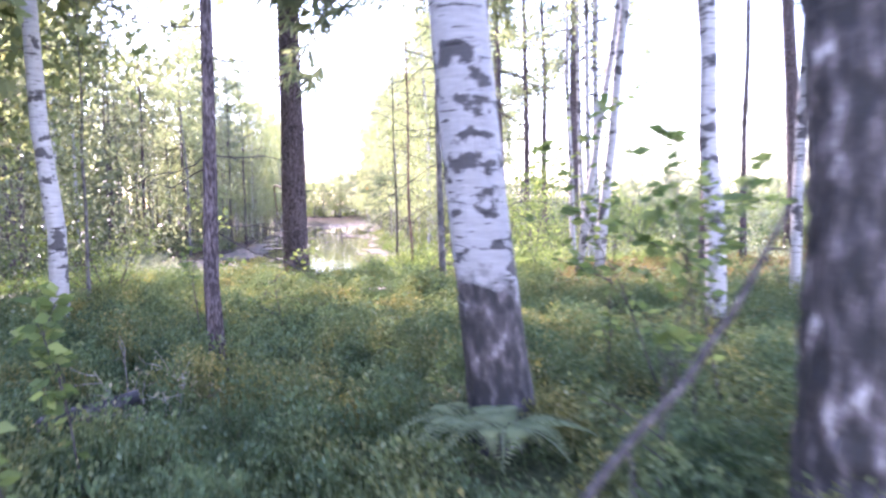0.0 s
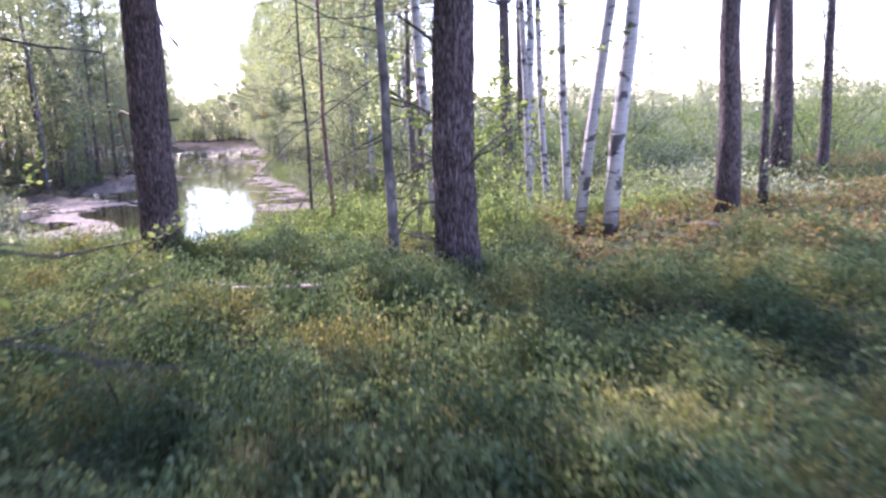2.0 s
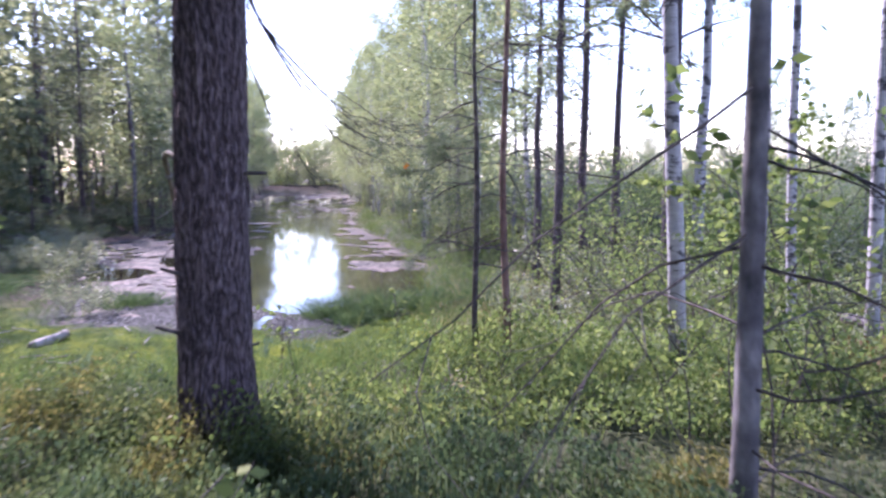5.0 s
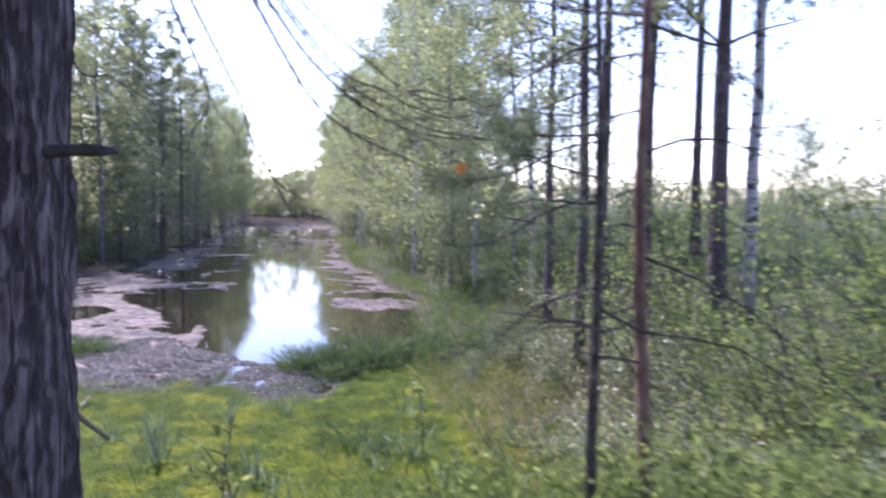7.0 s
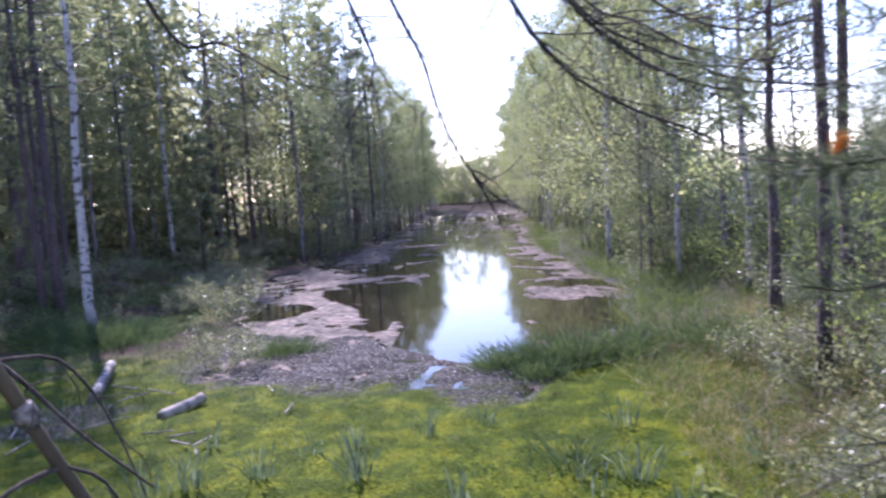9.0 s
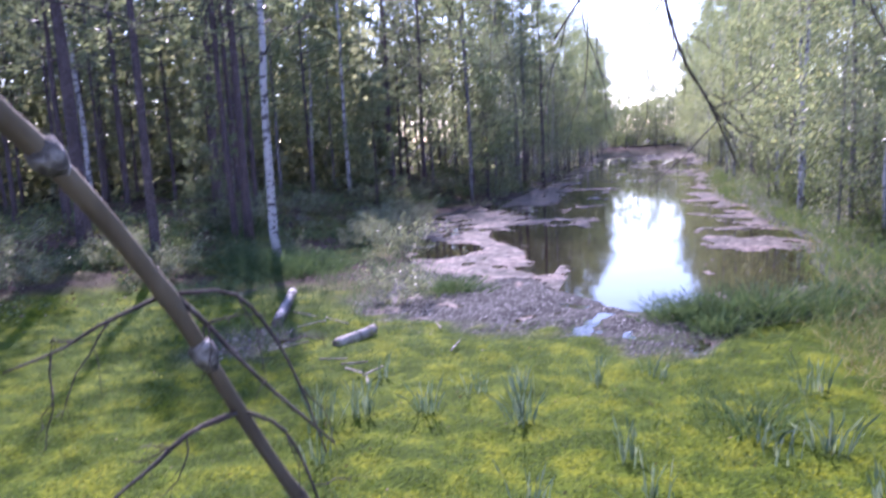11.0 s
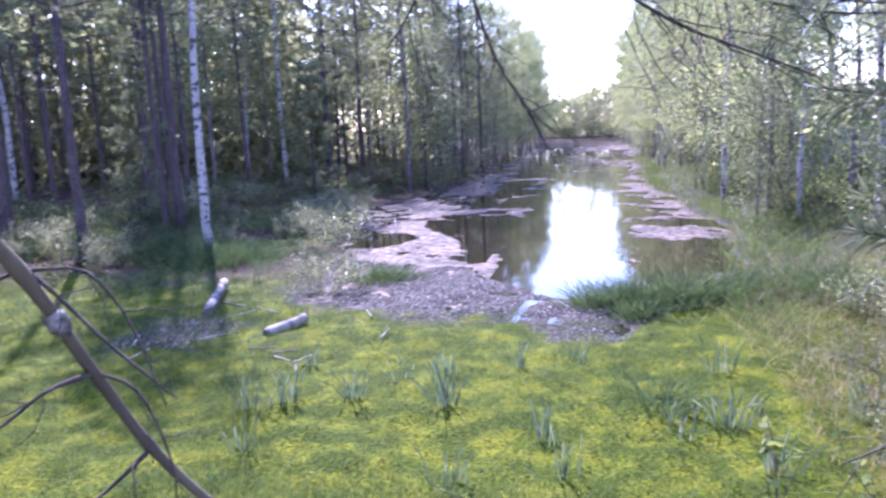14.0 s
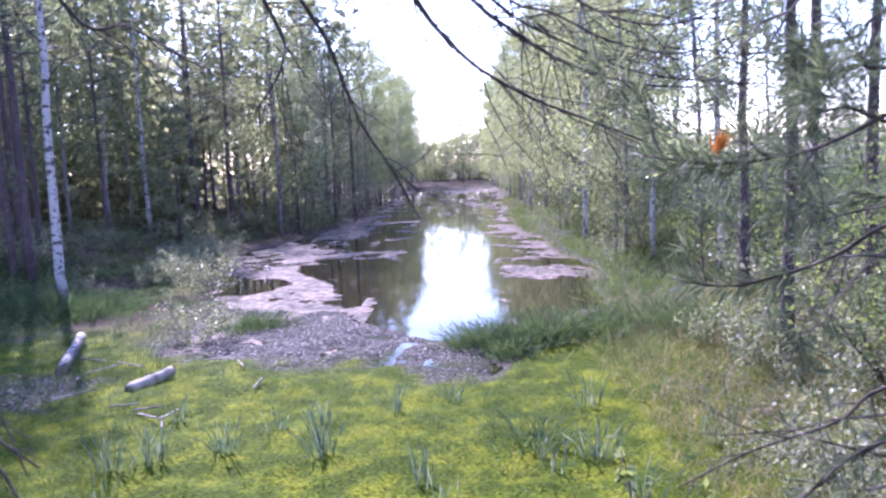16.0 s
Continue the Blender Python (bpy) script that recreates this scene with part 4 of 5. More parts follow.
for x, y, a, s, k, u, v in scatter(104, (4.6, 10.5), (-6, 90), 203, 1.2, lambda u, v, x, y: u > 5.7 - 0.02 * max(0, min(v, 45)) and math.hypot(x - 3.5, y - 12) > 1.2 and (v > 10 or u < 8.2)):
    plant(shelf_birches[0 if k < 0.42 else 1 if k < 0.7 else 2] if k < 0.88 else shelf_pines[1], x, y, "leafy tree leaning over the pond", RIGHTWOOD, a, s * (1.15 if v > 12 else 1.0))
for x, y, a, s, k, u, v in scatter(34, (-9, 9), (90, 104), 204, 1.6):
    plant((shelf_birches[2], shelf_birches[1], shelf_bushes[1])[int(k * 2.99)], x, y, "low tree closing the far end of the pond", "trees at the end of the pond", a, s)
FARRING = "low trees beyond the open bog"
g = G(205)
for k in range(40):
    b, d = radians(g.uniform(4, 75)), g.uniform(38, 95)
    x, y = 3 + d * math.sin(b), d * math.cos(b)
    if uv(x, y)[0] > 13:
        plant((shelf_birches[2], shelf_birches[1], shelf_birches[2], shelf_bushes[1])[k % 4], x, y, "low tree beyond the open bog", FARRING, g.uniform(0, 360), g.uniform(0.6, 1.0))
BEHIND = "trees behind the path"
# unseen birches, added only to close the surroundings for reflections
for k in range(7):
    a = radians(115 + k * 20)
    d = g.uniform(9, 15)
    plant(shelf_birches[k % 2], 3 + d * math.sin(a), -7 + d * math.cos(a), "unseen birch added behind the path", BEHIND, g.uniform(0, 360), 1.0)
LEFTPATH = "leafy young trees beside the path"
# several of the taller ones stand out of view, added to shade the mound
for x, y, s in ((-2.6, -3.0, 0.7), (-3.2, -1.4, 0.8), (-4.4, 0.2, 0.9), (-3.4, 0.4, 0.6), (-5.2, -3.2, 1.0), (-0.9, -4.6, 0.45), (-1.9, -1.2, 0.6), (-7.5, -1.5, 1.1), (-4.0, -4.5, 0.9), (-2.0, -5.2, 0.55), (-5.5, 0.5, 1.3), (-6.8, -0.6, 1.3), (-4.5, -1.7, 1.2), (-6.5, -3.0, 1.25), (-3.6, -6.0, 1.1), (-2.9, -2.2, 0.95), (-3.8, -0.9, 1.6), (-5.2, -2.3, 1.7), (-3.2, -3.4, 1.5), (-6.4, -1.6, 1.8), (-2.2, -2.9, 1.25)):
    plant(shelf_birches[2 if s < 0.85 else 1], x, y, "leafy young birch beside the path, some added for shade", LEFTPATH, x * 90, s)
for x, y, a, s, k, u, v in scatter(52, (-16, -4.5), (-12, 45), 206, 0.8, lambda u, v, x, y: -3.2 < u - lbank(v) < 2.2 and u < shores(v)[0] - 0.5 and (v > -6 or u < lbank(v) + 0.5)):
    plant(shelf_bushes[0 if k < 0.6 else 2], x, y, "grey-green willow bush on the pond bank", "willow bushes", a, s * 0.9)
for x, y, a, s, k, u, v in scatter(40, (4.6, 10), (-17, 34), 207, 0.9, lambda u, v, x, y: y > 5.5 and u > np.interp(v, [-17, -12, -5, 30], [4.2, 5.6, 5.9, 5.6])):
    plant(shelf_bushes[0 if k < 0.4 else 1 if k < 0.75 else 2], x, y, "pale green bush on the pond slope", "bushes on the slope", a, s)
for x, y, s, q in ((-9.2, 12.9, 0.9, 0), (-12.6, 18.0, 1.2, 0), (2.3, 5.0, 0.7, 1), (3.0, 6.5, 0.8, 1), (2.9, 4.4, 0.6, 1), (3.3, 7.6, 0.8, 1), (1.7, 6.6, 0.7, 0), (4.3, 5.6, 0.7, 1), (1.9, 4.0, 0.5, 0), (1.3, 8.2, 0.8, 0), (4.6, 4.2, 0.6, 2), (-3.0, -1.8, 0.7, 1), (-2.2, -0.4, 0.6, 1)):
    plant(shelf_bushes[q], x, y, "leafy bush with pale green leaves", "bushes on the slope", x * 77, s)

for x, y, s in ((2.2, 10.8, 1.0), (3.0, 9.6, 0.9), (1.4, 12.4, 1.0), (2.6, 8.4, 0.7), (3.6, 8.4, 0.8), (2.2, 12.0, 1.0), (0.9, 13.6, 1.0), (1.8, 14.2, 1.1)):
    plant(shelf_bushes[0], x, y, "pale grey-green leafy bush on the pond slope", "bushes on the slope", x * 130, s)
for x, y, a, s, k, u, v in scatter(52, (5.0, 9.5), (-4, 80), 209, 1.1, lambda u, v, x, y: y > 12 and u > 5.4 - 0.015 * max(0, v)):
    plant(shelf_birches[2] if k < 0.65 else shelf_bushes[1], x, y, "low leafy tree at the water's edge", RIGHTWOOD, a, s * 0.85)

def far_woods(name, count, bearing, dist, top, size, seed, label, material=LEAF_BIRCH):
    """Distant woods, far beyond what can be told apart."""
    g = G(seed)
    a, d = np.radians(g.uniform(*bearing, count)), g.uniform(*dist, count)
    x, y = d * np.sin(a), d * np.cos(a)
    crest = top * (0.55 + 0.6 * fbm(np.degrees(a) * 0.25, 0 * a, seed, 3))
    P = np.stack([x, y, 0.6 + crest * g.uniform(0, 1, count) ** 0.9], -1)
    tagged(part(name, leaf_cloud(P, size, 0.3), material), label, "woods", kind="stuff")


far_woods("far_woods", 40000, (-112, -38), (39, 43), 18, 0.5, 703, "thick foliage deep in the wood", LEAF_DEEP)
far_woods("far_woods", 26000, (-112, -36), (46, 49), 7, 0.55, 704, "low leafy thicket deep in the wood", LEAF_DEEP)
far_woods("far_woods", 34000, (-118, -28), (52, 57), 18, 0.6, 700, "dark far woods behind the pond's trees", LEAF_DEEP)
far_woods("far_woods", 14000, (-32, -5), (124, 128), 8, 0.7, 701, "grey-green far woods at the end of the pond", LEAF_BIRCH)
far_woods("far_woods", 44000, (-5, 85), (100, 150), 6.5, 0.55, 702, "low far woods across the open bog", LEAF_WILLOW)

for x, y, a, s, k, u, v in scatter(46, (9, 30), (-16, 22), 208, 1.6, lambda u, v, x, y: y > 7 and x > 3.8):
    plant((shelf_bushes[1], shelf_bushes[0], shelf_birches[2], shelf_birches[2])[int(k * 3.99)], x, y, "low bush on the open bog", "bushes on the open bog", a, s * (0.9 if k < 0.5 else 0.42))

# ---- ground plants ----


def region(n, x0, x1, y0, y1, seed, keep):
    g = G(seed)
    x, y = g.uniform(x0, x1, n), g.uniform(y0, y1, n)
    u, v = uv(x, y)
    k = keep(x, y, u, v)
    x, y = x[k], y[k]
    return np.stack([x, y, height(x, y)], -1), g


def carpet(name, P, g, leaves, hgt, leaf, material, label, category, mound=0.5):
    """Sprigs of small leaves on thin stems, closely set."""
    n = len(P)
    tall = hgt * (0.2 + 2.6 * fbm(P[:, 0] * mound * 3, P[:, 1] * mound * 3, 51, 2) ** 1.8) * g.uniform(0.7, 1.2, n)
    lean = g.normal(size=(n, 2)) * 0.35
    t = g.uniform(0.25, 1.0, (n, leaves))
    Q = np.repeat(P[:, None], leaves, 1).copy()
    Q[..., 2] += t * tall[:, None]
    Q[..., :2] += (t * tall[:, None])[..., None] * lean[:, None] + g.normal(size=(n, leaves, 2)) * hgt * 0.2
    Q = Q.reshape(-1, 3)
    D = g.normal(size=Q.shape) + np.array([0, 0, 0.35])
    s = leaf * g.uniform(0.6, 1.3, len(Q))
    stems = blades(P - np.array([0, 0, 0.03]), np.concatenate([lean, np.ones((n, 1))], 1), tall, 0.006)
    return tagged(part(name, join([blades(Q, D, s, s * 0.6), stems]), material), label, category, kind="stuff")


heath = lambda x, y: fbm(x * 0.5, y * 0.5, 61, 3) + 0.35 * step(3.6, 5.2, x) * step(-3.5, 0, y)
on_mound = lambda x, y, u, v: v < -21.2


def shrub_mounds(name, count, box, seed, keep, material, label):
    """Domed bilberry shrubs, leaf by leaf, with dark hollows between them."""
    C, g = region(count, *box, seed, keep)
    R, Hh = g.uniform(0.13, 0.36, len(C)), g.uniform(0.12, 0.37, len(C))
    per = (330 * (R / 0.28) ** 2).astype(int) + 60
    own = np.repeat(np.arange(len(C)), per)
    n = len(own)
    rad, ang = np.sqrt(g.uniform(0, 1, n)), g.uniform(0, 6.283, n)
    x, y = C[own, 0] + R[own] * rad * np.cos(ang), C[own, 1] + R[own] * rad * np.sin(ang)
    dome = Hh[own] * (1 - 0.92 * rad ** 2)
    z = height(x, y) + dome * (0.72 + 0.34 * g.uniform(0, 1, n))
    D = np.stack([np.cos(ang) * rad, np.sin(ang) * rad, np.full(n, 0.9)], -1) + g.normal(size=(n, 3)) * 0.55
    s = 0.023 * g.uniform(0.6, 1.4, n)
    leaves = blades(np.stack([x, y, z], -1), D, s, s * 0.65)
    k = g.uniform(size=n) < 0.1
    base = np.stack([x[k], y[k], height(x[k], y[k]) - 0.02], -1)
    stems = blades(base, np.array([0, 0, 1.0]) + g.normal(size=base.shape) * 0.15, dome[k] + 0.02, 0.007)
    tagged(part(name, join([leaves, stems]), material), label, "shrubs", kind="stuff")


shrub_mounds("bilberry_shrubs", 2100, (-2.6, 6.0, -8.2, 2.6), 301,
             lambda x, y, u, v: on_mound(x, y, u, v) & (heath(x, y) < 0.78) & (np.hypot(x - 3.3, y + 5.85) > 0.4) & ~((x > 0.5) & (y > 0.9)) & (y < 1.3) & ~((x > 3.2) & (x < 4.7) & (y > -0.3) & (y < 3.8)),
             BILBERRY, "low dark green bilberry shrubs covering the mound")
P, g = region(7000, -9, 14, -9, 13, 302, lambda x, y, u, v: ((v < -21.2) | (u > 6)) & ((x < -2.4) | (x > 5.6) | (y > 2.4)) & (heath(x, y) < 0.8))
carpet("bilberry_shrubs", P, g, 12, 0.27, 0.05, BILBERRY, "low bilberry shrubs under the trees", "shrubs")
P, g = region(9000, 3.2, 12, -4, 10, 303, lambda x, y, u, v: (heath(x, y) > 0.72) | ((x < 4.7) & (y > -0.3) & (y < 3.8)))
carpet("heath_shrubs", P, g, 12, 0.15, 0.045, HEATH, "rusty orange heath among bilberry", "shrubs")
P, g = region(17000, -32, -8, 4, 46, 304, lambda x, y, u, v: (u < lbank(v) + 0.8) & (fbm(x * 0.4, y * 0.4, 71, 3) + 0.12 * step(9, 2, lbank(v) - u) > 0.5))
carpet("undergrowth", P, g, 11, 0.4, 0.075, BILBERRY, "low green undergrowth on the brown wood floor", "shrubs")
P, g = region(14000, -30, -8, 1, 34, 305, lambda x, y, u, v: u < lbank(v) + 1.0)
s = g.uniform(0.03, 0.08, len(P))
D = g.normal(size=P.shape) * np.array([1, 1, 0.25])
tagged(part("leaf_litter", blades(P + np.array([0, 0, 0.02]), D, s, s * 0.7), LITTER), "brown and pale fallen leaves on the wood floor", "leaf litter", kind="stuff")


def grass(name, P, g, per, tall, width, material, label, spread=0.05, lean=0.35, category="grass"):
    n = len(P)
    Q = np.repeat(P, per, 0)
    Q[:, :2] += g.normal(size=(len(Q), 2)) * spread
    Q[:, 2] -= 0.02
    D = np.concatenate([g.normal(size=(len(Q), 2)) * lean, np.ones((len(Q), 1))], 1)
    L = tall * g.uniform(0.5, 1.2, len(Q)) * np.repeat(g.uniform(0.6, 1.2, n), per)
    low = blades(Q, D, L * 0.62, width)
    tipD = D + np.concatenate([D[:, :2] * 1.6, -np.full((len(Q), 1), 0.25)], 1)
    high = blades(Q + unit(D) * (L * 0.5)[:, None], tipD, L * 0.6, width * 0.8)
    return tagged(part(name, join([low, high]), material), label, category, kind="stuff")


bog = lambda x, y, u, v: (v > -18.6) & (v < -10.2 + 1.5 * vnoise(x, y, 5)) & (u > -12) & (u < 5.2)
P, g = region(110000, -15, 3.5, 2, 15, 306, lambda x, y, u, v: bog(x, y, u, v) & (fbm(x * 1.1, y * 1.1, 81, 3) > 0.32))
keep = P[:, 2] < 0.75
P = P[keep]
s = g.uniform(0.014, 0.03, len(P))
D = unit(g.normal(size=P.shape) * np.array([1, 1, 0.08]) + np.array([0, 0, 0.2]))
S = unit(np.cross(D, np.array([0, 0, 1.0])) + g.normal(size=P.shape) * 0.15)
tagged(part("moss", blades(P + np.array([0, 0, 0.004]), D, s, s * 0.8, S), MOSS_TUFT), "bright yellow-green peat moss over the bog", "moss", kind="stuff")
P, g = region(3600, -15, 3.5, 2, 15, 307, lambda x, y, u, v: bog(x, y, u, v) & (fbm(x * 0.5, y * 0.5, 85, 3) > 0.5))
grass("bog_grass", P, g, 8, 0.2, 0.007, GRASS, "thin green grass in the bog moss", 0.06)
P, g = region(5200, -13, 3.5, 2, 14, 320, lambda x, y, u, v: bog(x, y, u, v) & (fbm(x * 0.75, y * 0.75, 87, 3) > 0.53))
grass("bog_sedge", P[P[:, 2] < 0.75], g, 9, 0.13, 0.008, DEEP_GRASS, "low dark green sedge patches in the bog moss", 0.07, 0.6)
P, g = region(3000, -22, -8, 5, 20, 321, lambda x, y, u, v: (u < lbank(v) + 2.6) & (u > lbank(v) - 3) & (fbm(x * 0.5, y * 0.5, 89, 3) > 0.46))
grass("bank_ferns", P, g, 10, 0.42, 0.02, DEEP_GRASS, "dark green ferny growth at the foot of the wood", 0.14, 0.6, "undergrowth")
P, g = region(500, -15, 3.5, 3, 14, 308, lambda x, y, u, v: bog(x, y, u, v))
s = g.uniform(0.02, 0.045, len(P))
tagged(part("fallen_leaves", blades(P + np.array([0, 0, 0.035]), g.normal(size=P.shape) * np.array([1, 1, 0.2]), s, s * 0.7), LITTER), "small pale fallen leaves on the moss", "leaf litter", kind="stuff")
P, g = region(1700, -14, 0, 6, 26, 309, lambda x, y, u, v: (u < shores(v)[0] + 0.3) & (u > lbank(v) - 0.6) & (v > -12))
# darker blades paint the wood's shade into this stretch of marsh grass
grass("marsh_grass", P, g, 9, 0.45, 0.012, DEEP_GRASS, "tall green marsh grass along the bank", 0.12)
P, g = region(2600, -12, -0.5, 18, 60, 310, lambda x, y, u, v: ((u < shores(v)[0] + 0.2) & (u > lbank(v) - 1)) | ((u > shores(v)[1] - 0.2) & (u < 7)))
grass("marsh_grass", P, g, 8, 0.55, 0.02, GRASS, "tall green marsh grass along the bank", 0.15)
P, g = region(9000, -22, 2, 12, 66, 318, lambda x, y, u, v: (np.abs(u - shores(v)[1] + 1.8 * (fbm(x * 0.45, y * 0.45, 44, 3) - 0.42)) < 0.8) & (fbm(x * 0.8, y * 0.8, 46, 2) > 0.4))
grass("shore_sedge", P, g, 8, 0.62, 0.016, GRASS, "uneven green sedge along the pond's shore", 0.14, 0.4)
P, g = region(5000, -22, 2, 12, 66, 319, lambda x, y, u, v: (np.abs(u - shores(v)[1] + 1.2 * (fbm(x * 0.45, y * 0.45, 44, 3) - 0.5)) < 0.7) & (fbm(x * 0.7, y * 0.7, 48, 2) > 0.52))
grass("dry_sedge", P, g, 8, 0.5, 0.012, DRY, "straw-coloured dry sedge along the pond's shore", 0.12, 0.5)
P, g = region(2600, -2, 6, 4, 26, 311, lambda x, y, u, v: (u > shores(v)[1] - 0.3) & (u < 8) & (v > -17) & (u > 3.6))
grass("slope_grass", P, g, 8, 0.42, 0.01, GRASS, "mixed green grass on the slope", 0.12)
P, g = region(1300, -1.5, 4, 5, 18, 312, lambda x, y, u, v: (u > 3.5) & (u < 7.5) & (v > -17))
grass("dry_grass", P, g, 9, 0.45, 0.008, DRY, "pale dry grass on the slope", 0.1, 0.5)
P, g = region(5200, 2, 45, 5, 60, 313, lambda x, y, u, v: u > 9)
grass("bog_meadow", P, g, 7, 0.5, 0.03, GRASS, "pale green grass of the open bog", 0.3)
P, g = region(5200, -5, 5, 0.5, 7.5, 314, lambda x, y, u, v: (v > -21.6) & (v < -16.0))
grass("bank_grass", P, g, 8, 0.3, 0.007, GRASS, "green grass on the bank below the pines", 0.1)


P, g = region(8000, -0.8, 5, 0.7, 7.5, 315, lambda x, y, u, v: (v > -22.4) & (v < -16.6) & (fbm(x * 0.9, y * 0.9, 91, 2) > 0.38))
carpet("bank_herbs", P, g, 13, 0.25, 0.036, LEAF_SAPLING, "fresh green herbs and seedlings on the bank", "herbs")
P, g = region(1500, 1.2, 7, 3.5, 11, 316, lambda x, y, u, v: (u > 3.2))
carpet("slope_herbs", P, g, 14, 0.45, 0.05, LEAF_WILLOW, "pale leafy herbs on the sunny slope", "herbs")


def clump(name, x, y, count, tall, width, material, label, category, seed, spread=0.06, lean=0.16):
    g = G(seed)
    ob = empty(name, (x, y, max(0.0, on(x, y))), label, category)
    Q = np.concatenate([g.normal(size=(count, 2)) * spread, np.full((count, 1), -0.03)], 1)
    D = np.concatenate([g.normal(size=(count, 2)) * lean + Q[:, :2] * 1.5, np.ones((count, 1))], 1)
    L = tall * g.uniform(0.55, 1.15, count)
    S = unit(np.cross(D, np.concatenate([g.normal(size=(count, 2)), np.zeros((count, 1))], 1)))
    lower = blades(Q, D, L * 0.7, width, S)
    upper = blades(Q + unit(D) * (L * 0.55)[:, None], D * np.array([1.9, 1.9, 0.9]), L * 0.5, width * 0.8, S)
    tagged(part("blade_mass", join([lower, upper]), material, ob), kind="stuff")
    return ob


REEDS = ((-3.88, 8.36, 22, 0.5), (-5.0, 8.1, 14, 0.42), (-5.64, 7.61, 18, 0.45), (-5.9, 7.2, 16, 0.45), (-3.59, 9.82, 10, 0.35), (-1.19, 10.56, 10, 0.45), (-0.82, 8.91, 16, 0.42), (-1.44, 8.77, 8, 0.3), (-1.18, 8.52, 8, 0.3), (-2.42, 7.79, 9, 0.42),
         (-4.4, 9.3, 9, 0.32), (-4.9, 9.0, 8, 0.3), (-2.0, 7.2, 8, 0.4), (-2.9, 6.6, 8, 0.35), (-5.2, 6.4, 8, 0.35), (-0.3, 8.0, 10, 0.4), (-6.4, 9.0, 9, 0.35), (-3.0, 10.4, 8, 0.3), (0.4, 9.6, 12, 0.45))
for k, (x, y, c, h) in enumerate(REEDS):
    tagged(clump("sedge_clump", x, y, int(c * 1.5), h * 1.15, 0.028, SEDGE, "blue-green sedge blades growing from bog moss", "sedge", 400 + k, 0.07), group="sedge clumps on the moss")
for k, (x, y, c, h, sp) in enumerate(((-3.7, 13.7, 150, 0.42, 0.22), (-3.1, 13.9, 170, 0.5, 0.24), (-2.4, 14.2, 180, 0.55, 0.24), (-1.6, 14.7, 150, 0.55, 0.24), (-2.9, 13.2, 120, 0.35, 0.2), (-8.84, 14.46, 200, 0.35, 0.3), (-1.58, 9.25, 50, 0.3, 0.22), (-0.7, 15.4, 90, 0.7, 0.25), (0.1, 14.9, 90, 0.65, 0.25), (-14.5, 14.7, 300, 0.6, 0.5), (-13.6, 15.0, 260, 0.5, 0.5), (-15.6, 14.6, 260, 0.5, 0.5))):
    tagged(clump("grass_tussock", x, y, c * 3, h * 1.25, 0.018, DEEP_GRASS, "thick green grass tussock at the water's edge", "grass", 440 + k, sp, 0.4), group="grass tussocks")


def fern(x, y, seed, fronds=7, size=0.45):
    g = G(seed)
    ob = empty("fern", (x, y, on(x, y, 0.2)), "light green fern at the foot of the birch", "fern")
    for f in range(fronds):
        a = f * 6.28 / fronds + g.normal() * 0.25
        n = 18
        t = np.linspace(0, 1, n)
        L = size * g.uniform(0.75, 1.15)
        mid = np.stack([np.cos(a) * t * L, np.sin(a) * t * L, L * (0.55 * t - 0.62 * t ** 2)], -1)
        d = unit(np.gradient(mid, axis=0))
        s = unit(np.cross(d, np.array([0, 0, 1.0])))
        w = L * 0.3 * np.sin(np.pi * (0.12 + 0.88 * t) ** 0.8)
        pieces = [tube(mid, 0.003, 4)]
        for q in (-1, 1):
            pieces.append(blades(mid[2:], (s * q + d * 0.45)[2:], w[2:], L * 0.024, unit(np.cross(s, np.array([0, 0, 1.0])) + d)[2:]))
        part("frond", join(pieces), FERN, ob)
    return ob


fern(3.2, -5.6, 500, 9, 0.36)
fern(3.05, -5.55, 501, 6, 0.3)
fern(5.2, -4.4, 503, 7, 0.5)
fern(-2.0, -4.4, 502, 6, 0.4)


def sapling(x, y, h, leaves, leaf, seed, label, material=None, stem=0.006):
    g = G(seed)
    ob = empty("sapling", (x, y, on(x, y)), label, "sapling")
    tubes, lines = forked((0, 0, -0.05), (g.normal() * 0.15, g.normal() * 0.15, 1), h, stem, g, 1, 7, 0.0, 6, 0.12, 5)
    tagged(part("stem", join(tubes), TWIG, ob), kind="stuff")
    P, D = sample(lines, leaves, g, 0.25)
    s = leaf * g.uniform(0.7, 1.2, leaves)
    part("leaves", blades(P, unit(g.normal(size=P.shape) * np.array([1, 1, 0.4])), s, s * 0.55), material or LEAF_SAPLING, ob)
    return ob


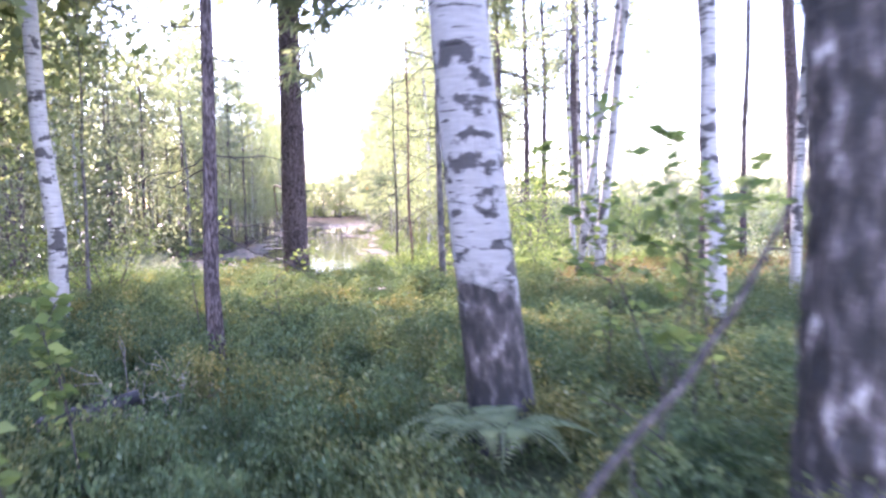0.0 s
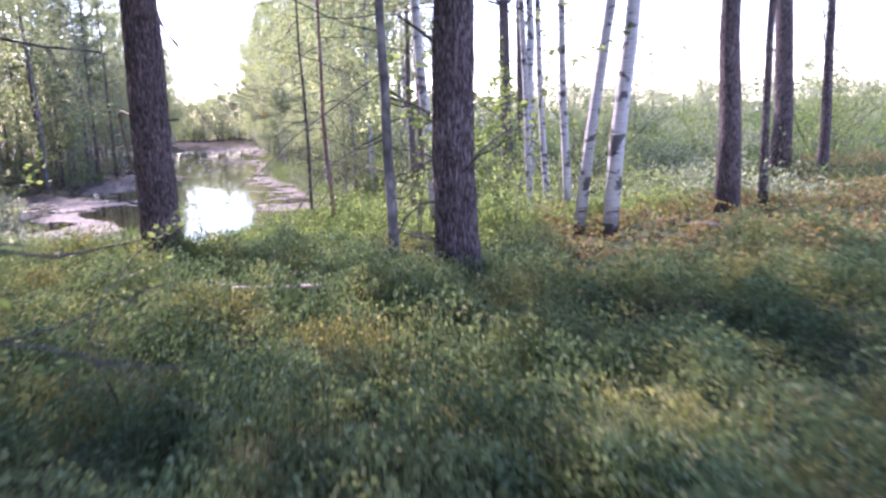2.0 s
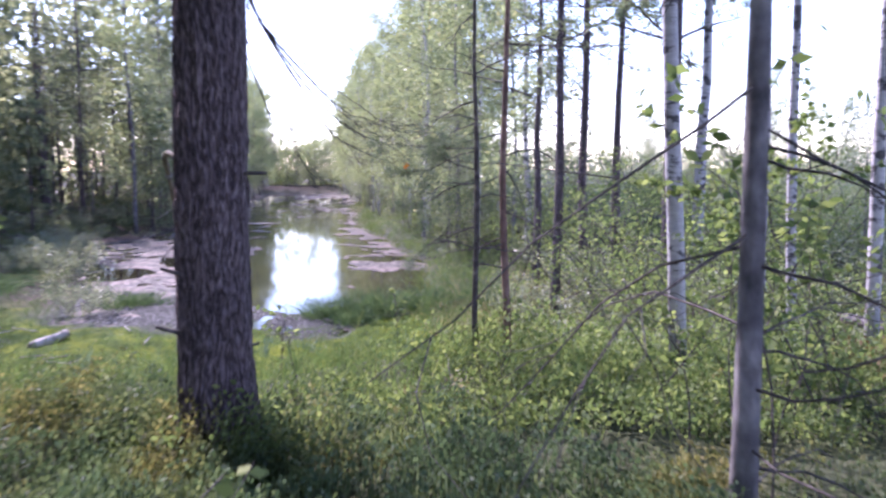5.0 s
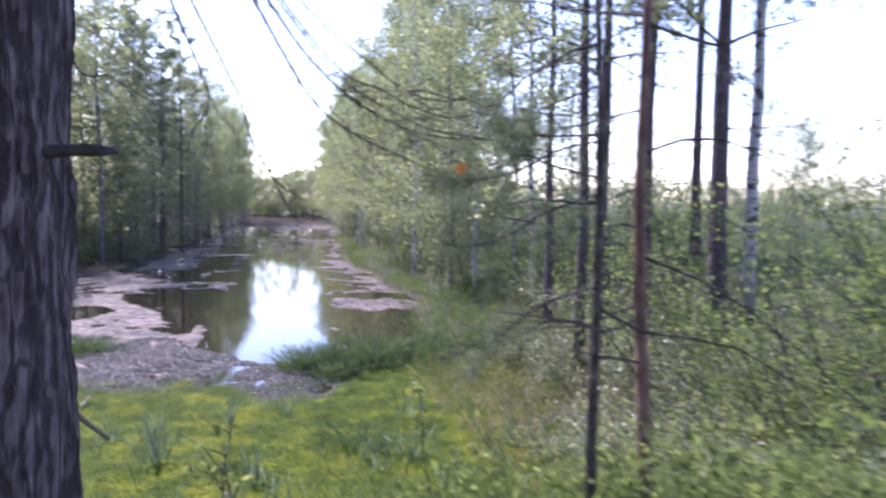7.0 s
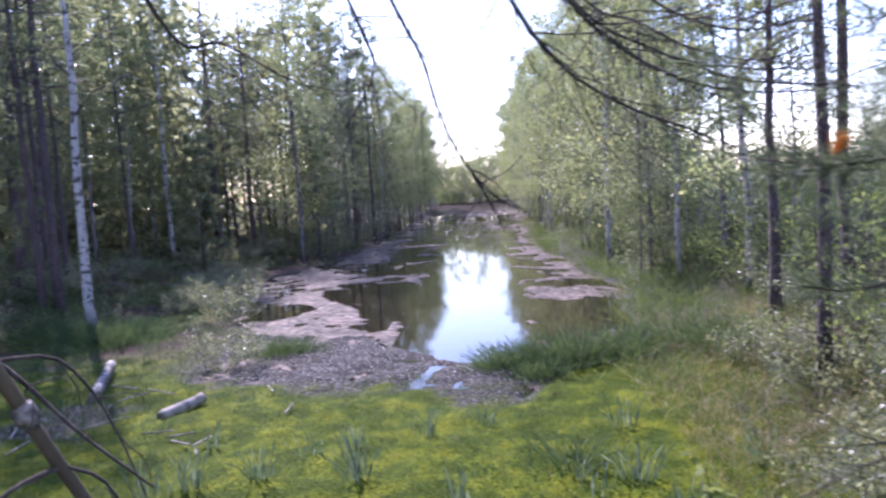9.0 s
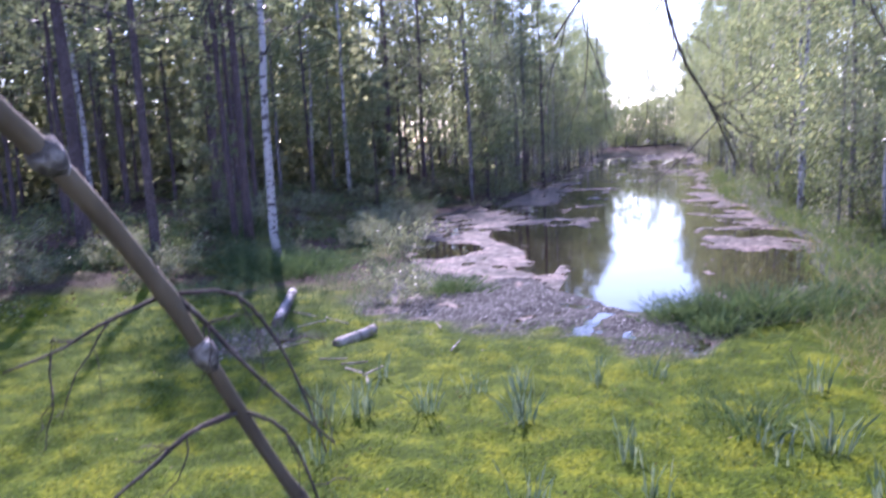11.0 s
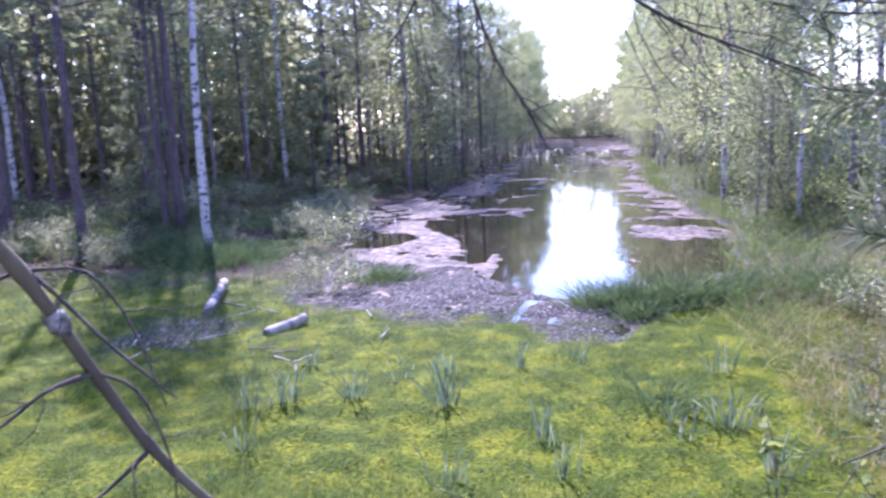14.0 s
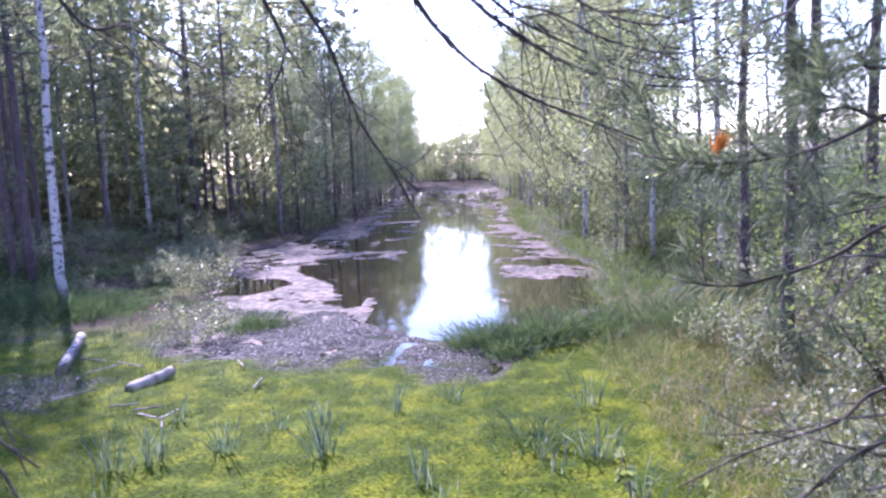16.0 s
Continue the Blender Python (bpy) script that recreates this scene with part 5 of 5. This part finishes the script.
for k, (x, y, h, c, s) in enumerate(((3.95, -5.6, 1.5, 130, 0.075), (4.2, -5.2, 1.4, 130, 0.075), (4.0, -4.7, 1.5, 140, 0.07), (3.7, -4.3, 1.2, 110, 0.065), (2.05, 0.5, 1.75, 90, 0.085), (2.1, 0.95, 1.0, 150, 0.05), (1.85, 0.95, 0.8, 130, 0.045), (2.2, 1.1, 1.0, 150, 0.05), (1.95, -6.75, 0.75, 120, 0.075), (3.75, -6.2, 0.9, 30, 0.06), (1.65, -6.2, 0.8, 110, 0.085), (2.2, 1.6, 1.0, 150, 0.055), (2.5, 1.75, 1.2, 170, 0.055), (2.9, 1.5, 2.2, 160, 0.07), (1.75, 1.9, 0.7, 70, 0.05), (0.6, -3.2, 1.0, 60, 0.06), (1.0, -2.6, 0.9, 50, 0.06), (0.2, -1.4, 1.1, 70, 0.06), (-0.9, 0.0, 1.4, 90, 0.06),
                                     (4.6, -0.8, 0.7, 40, 0.05), (2.6, 3.6, 1.7, 260, 0.065), (3.0, 2.4, 1.6, 260, 0.065), (2.7, 1.9, 1.3, 200, 0.06), (3.2, 3.0, 1.8, 280, 0.065), (2.8, 4.4, 1.8, 280, 0.065), (1.6, 3.3, 0.8, 70, 0.06), (2.6, 3.1, 1.1, 90, 0.06), (-0.35, 2.35, 0.55, 22, 0.06), (-0.6, 2.7, 0.6, 24, 0.05), (0.15, 3.3, 0.7, 30, 0.05),
                                     (0.9, 4.0, 1.0, 70, 0.045), (1.2, 4.6, 1.1, 80, 0.045), (0.7, 4.9, 0.9, 60, 0.045), (2.4, 4.3, 1.4, 150, 0.05), (3.0, 5.0, 1.6, 170, 0.055))):
    sapling(x, y, h, c, s, 520 + k, "thin sapling with fresh green leaves")

# ---- wood lying about ----


def log(name, a, b, r, material, label, cut=True):
    A, B = np.array(a), np.array(b)
    ob = empty(name, tuple((A + B) / 2 - np.array([0, 0, r])), label, "log")
    o = np.array(ob.matrix_basis.translation)
    n = 10
    line = A + (B - A) * np.linspace(0, 1, n)[:, None] - o
    line[:, 2] += 0.08 * r * np.sin(np.linspace(0, 7, n))
    part("stem", tube(line, np.linspace(r, r * 0.88, n), 16, 0.18, 5), material, ob, smooth=True)
    d = unit(B - A)
    if cut:
        for e, q in ((line[0], -1), (line[-1], 1)):
            part("cut_end", tube([e, e + d * q * 0.004], [r * 0.9, r * 0.86], 16), CUT_WOOD, ob, "dark cut end")
    return ob


log("birch_log", (-9.95, 10.45, 0.15), (-11.5, 12.4, 0.22), 0.11, BIRCH, "short white birch log lying on wet moss")
log("rotten_log", (-8.0, 9.85, 0.12), (-7.95, 10.75, 0.17), 0.1, DEADWOOD, "rotten grey log end sunk in moss")
log("fallen_birch_pole", (3.88, 4.86, 1.98), (4.88, 1.45, max(1.6, on(4.88, 1.45, 0.06))), 0.05, BIRCH, "long thin fallen white birch pole lying over the heath")
log("broken_branch", (1.6, -0.9, on(1.6, -0.9, 0.16)), (0.9, -0.75, on(0.9, -0.75, 0.16)), 0.02, DEADWOOD, "pale broken branch lying on bilberry")
CROOKED = [(3.36, -6.84, on(3.36, -6.84, 0.02)), (3.53, -6.72, 2.32), (3.66, -6.62, 2.46), (3.8, -6.54, 2.59), (3.88, -6.48, 2.69), (3.95, -6.43, 2.77), (4.04, -6.37, 2.91), (4.08, -6.33, 2.97), (4.14, -6.3, 3.07)]
branch = empty("fallen_branch", CROOKED[0], "crooked dark branch leaning against the old birch", "branch")
limb("stem", CROOKED, 0.015, 0.009, branch, TWIG, 7, 0.16, 77, 40, 9)
log("broken_birch_stem", (1.0, -5.6, on(1.0, -5.6, 0.12)), (1.3, -5.25, on(1.3, -5.25, 0.16)), 0.045, BIRCH, "short broken white birch stem in dark litter")
g = G(600)
for k in range(14):
    x, y = g.uniform(-10, -6), g.uniform(8.5, 11.5)
    a, L = g.uniform(0, 6.3), g.uniform(0.25, 0.7)
    z = on(x, y, 0.05)
    log("stick", (x, y, z), (x + L * math.cos(a), y + L * math.sin(a), z + 0.04), 0.014, DEADWOOD, "grey stick lying on wet moss", False)


def dead_shrub(x, y, h, seed):
    """A tangle of thin bare twigs with a few dry leaves."""
    g = G(seed)
    ob = empty("dead_shrub", (x, y, on(x, y)), "brown tangle of bare dry twigs with withered leaves", "shrub")
    for w in range(9):
        a = w * 2.4
        t, l = forked((0.08 * math.cos(a), 0.08 * math.sin(a), -0.05), (0.8 * math.cos(a), 0.8 * math.sin(a), g.uniform(0.6, 1.4)), h * g.uniform(0.6, 1.2), 0.006, g, 1, 6, 0.03, 4, 0.2, 4)
        part("twig", join(t), DEADWOOD if w % 3 else TWIG, ob)
        if w % 2:
            P, D = sample(l, 14, g, 0.3)
            tagged(part("dry_leaves", leaf_cloud(P, 0.035, 0.02), DRY, ob), kind="stuff")
    return ob


for k, (x, y, h) in enumerate(((1.35, -5.2, 0.35), (1.2, -4.95, 0.35), (0.9, 1.75, 0.4), (0.6, 10.3, 0.6), (1.2, 10.8, 0.7), (0.9, 9.5, 0.6), (1.6, 11.6, 0.7), (0.3, 11.2, 0.5), (1.9, 10.0, 0.7), (1.4, 8.9, 0.6))):
    tagged(dead_shrub(x, y, h, 800 + k), group="dry twigs on the slope")
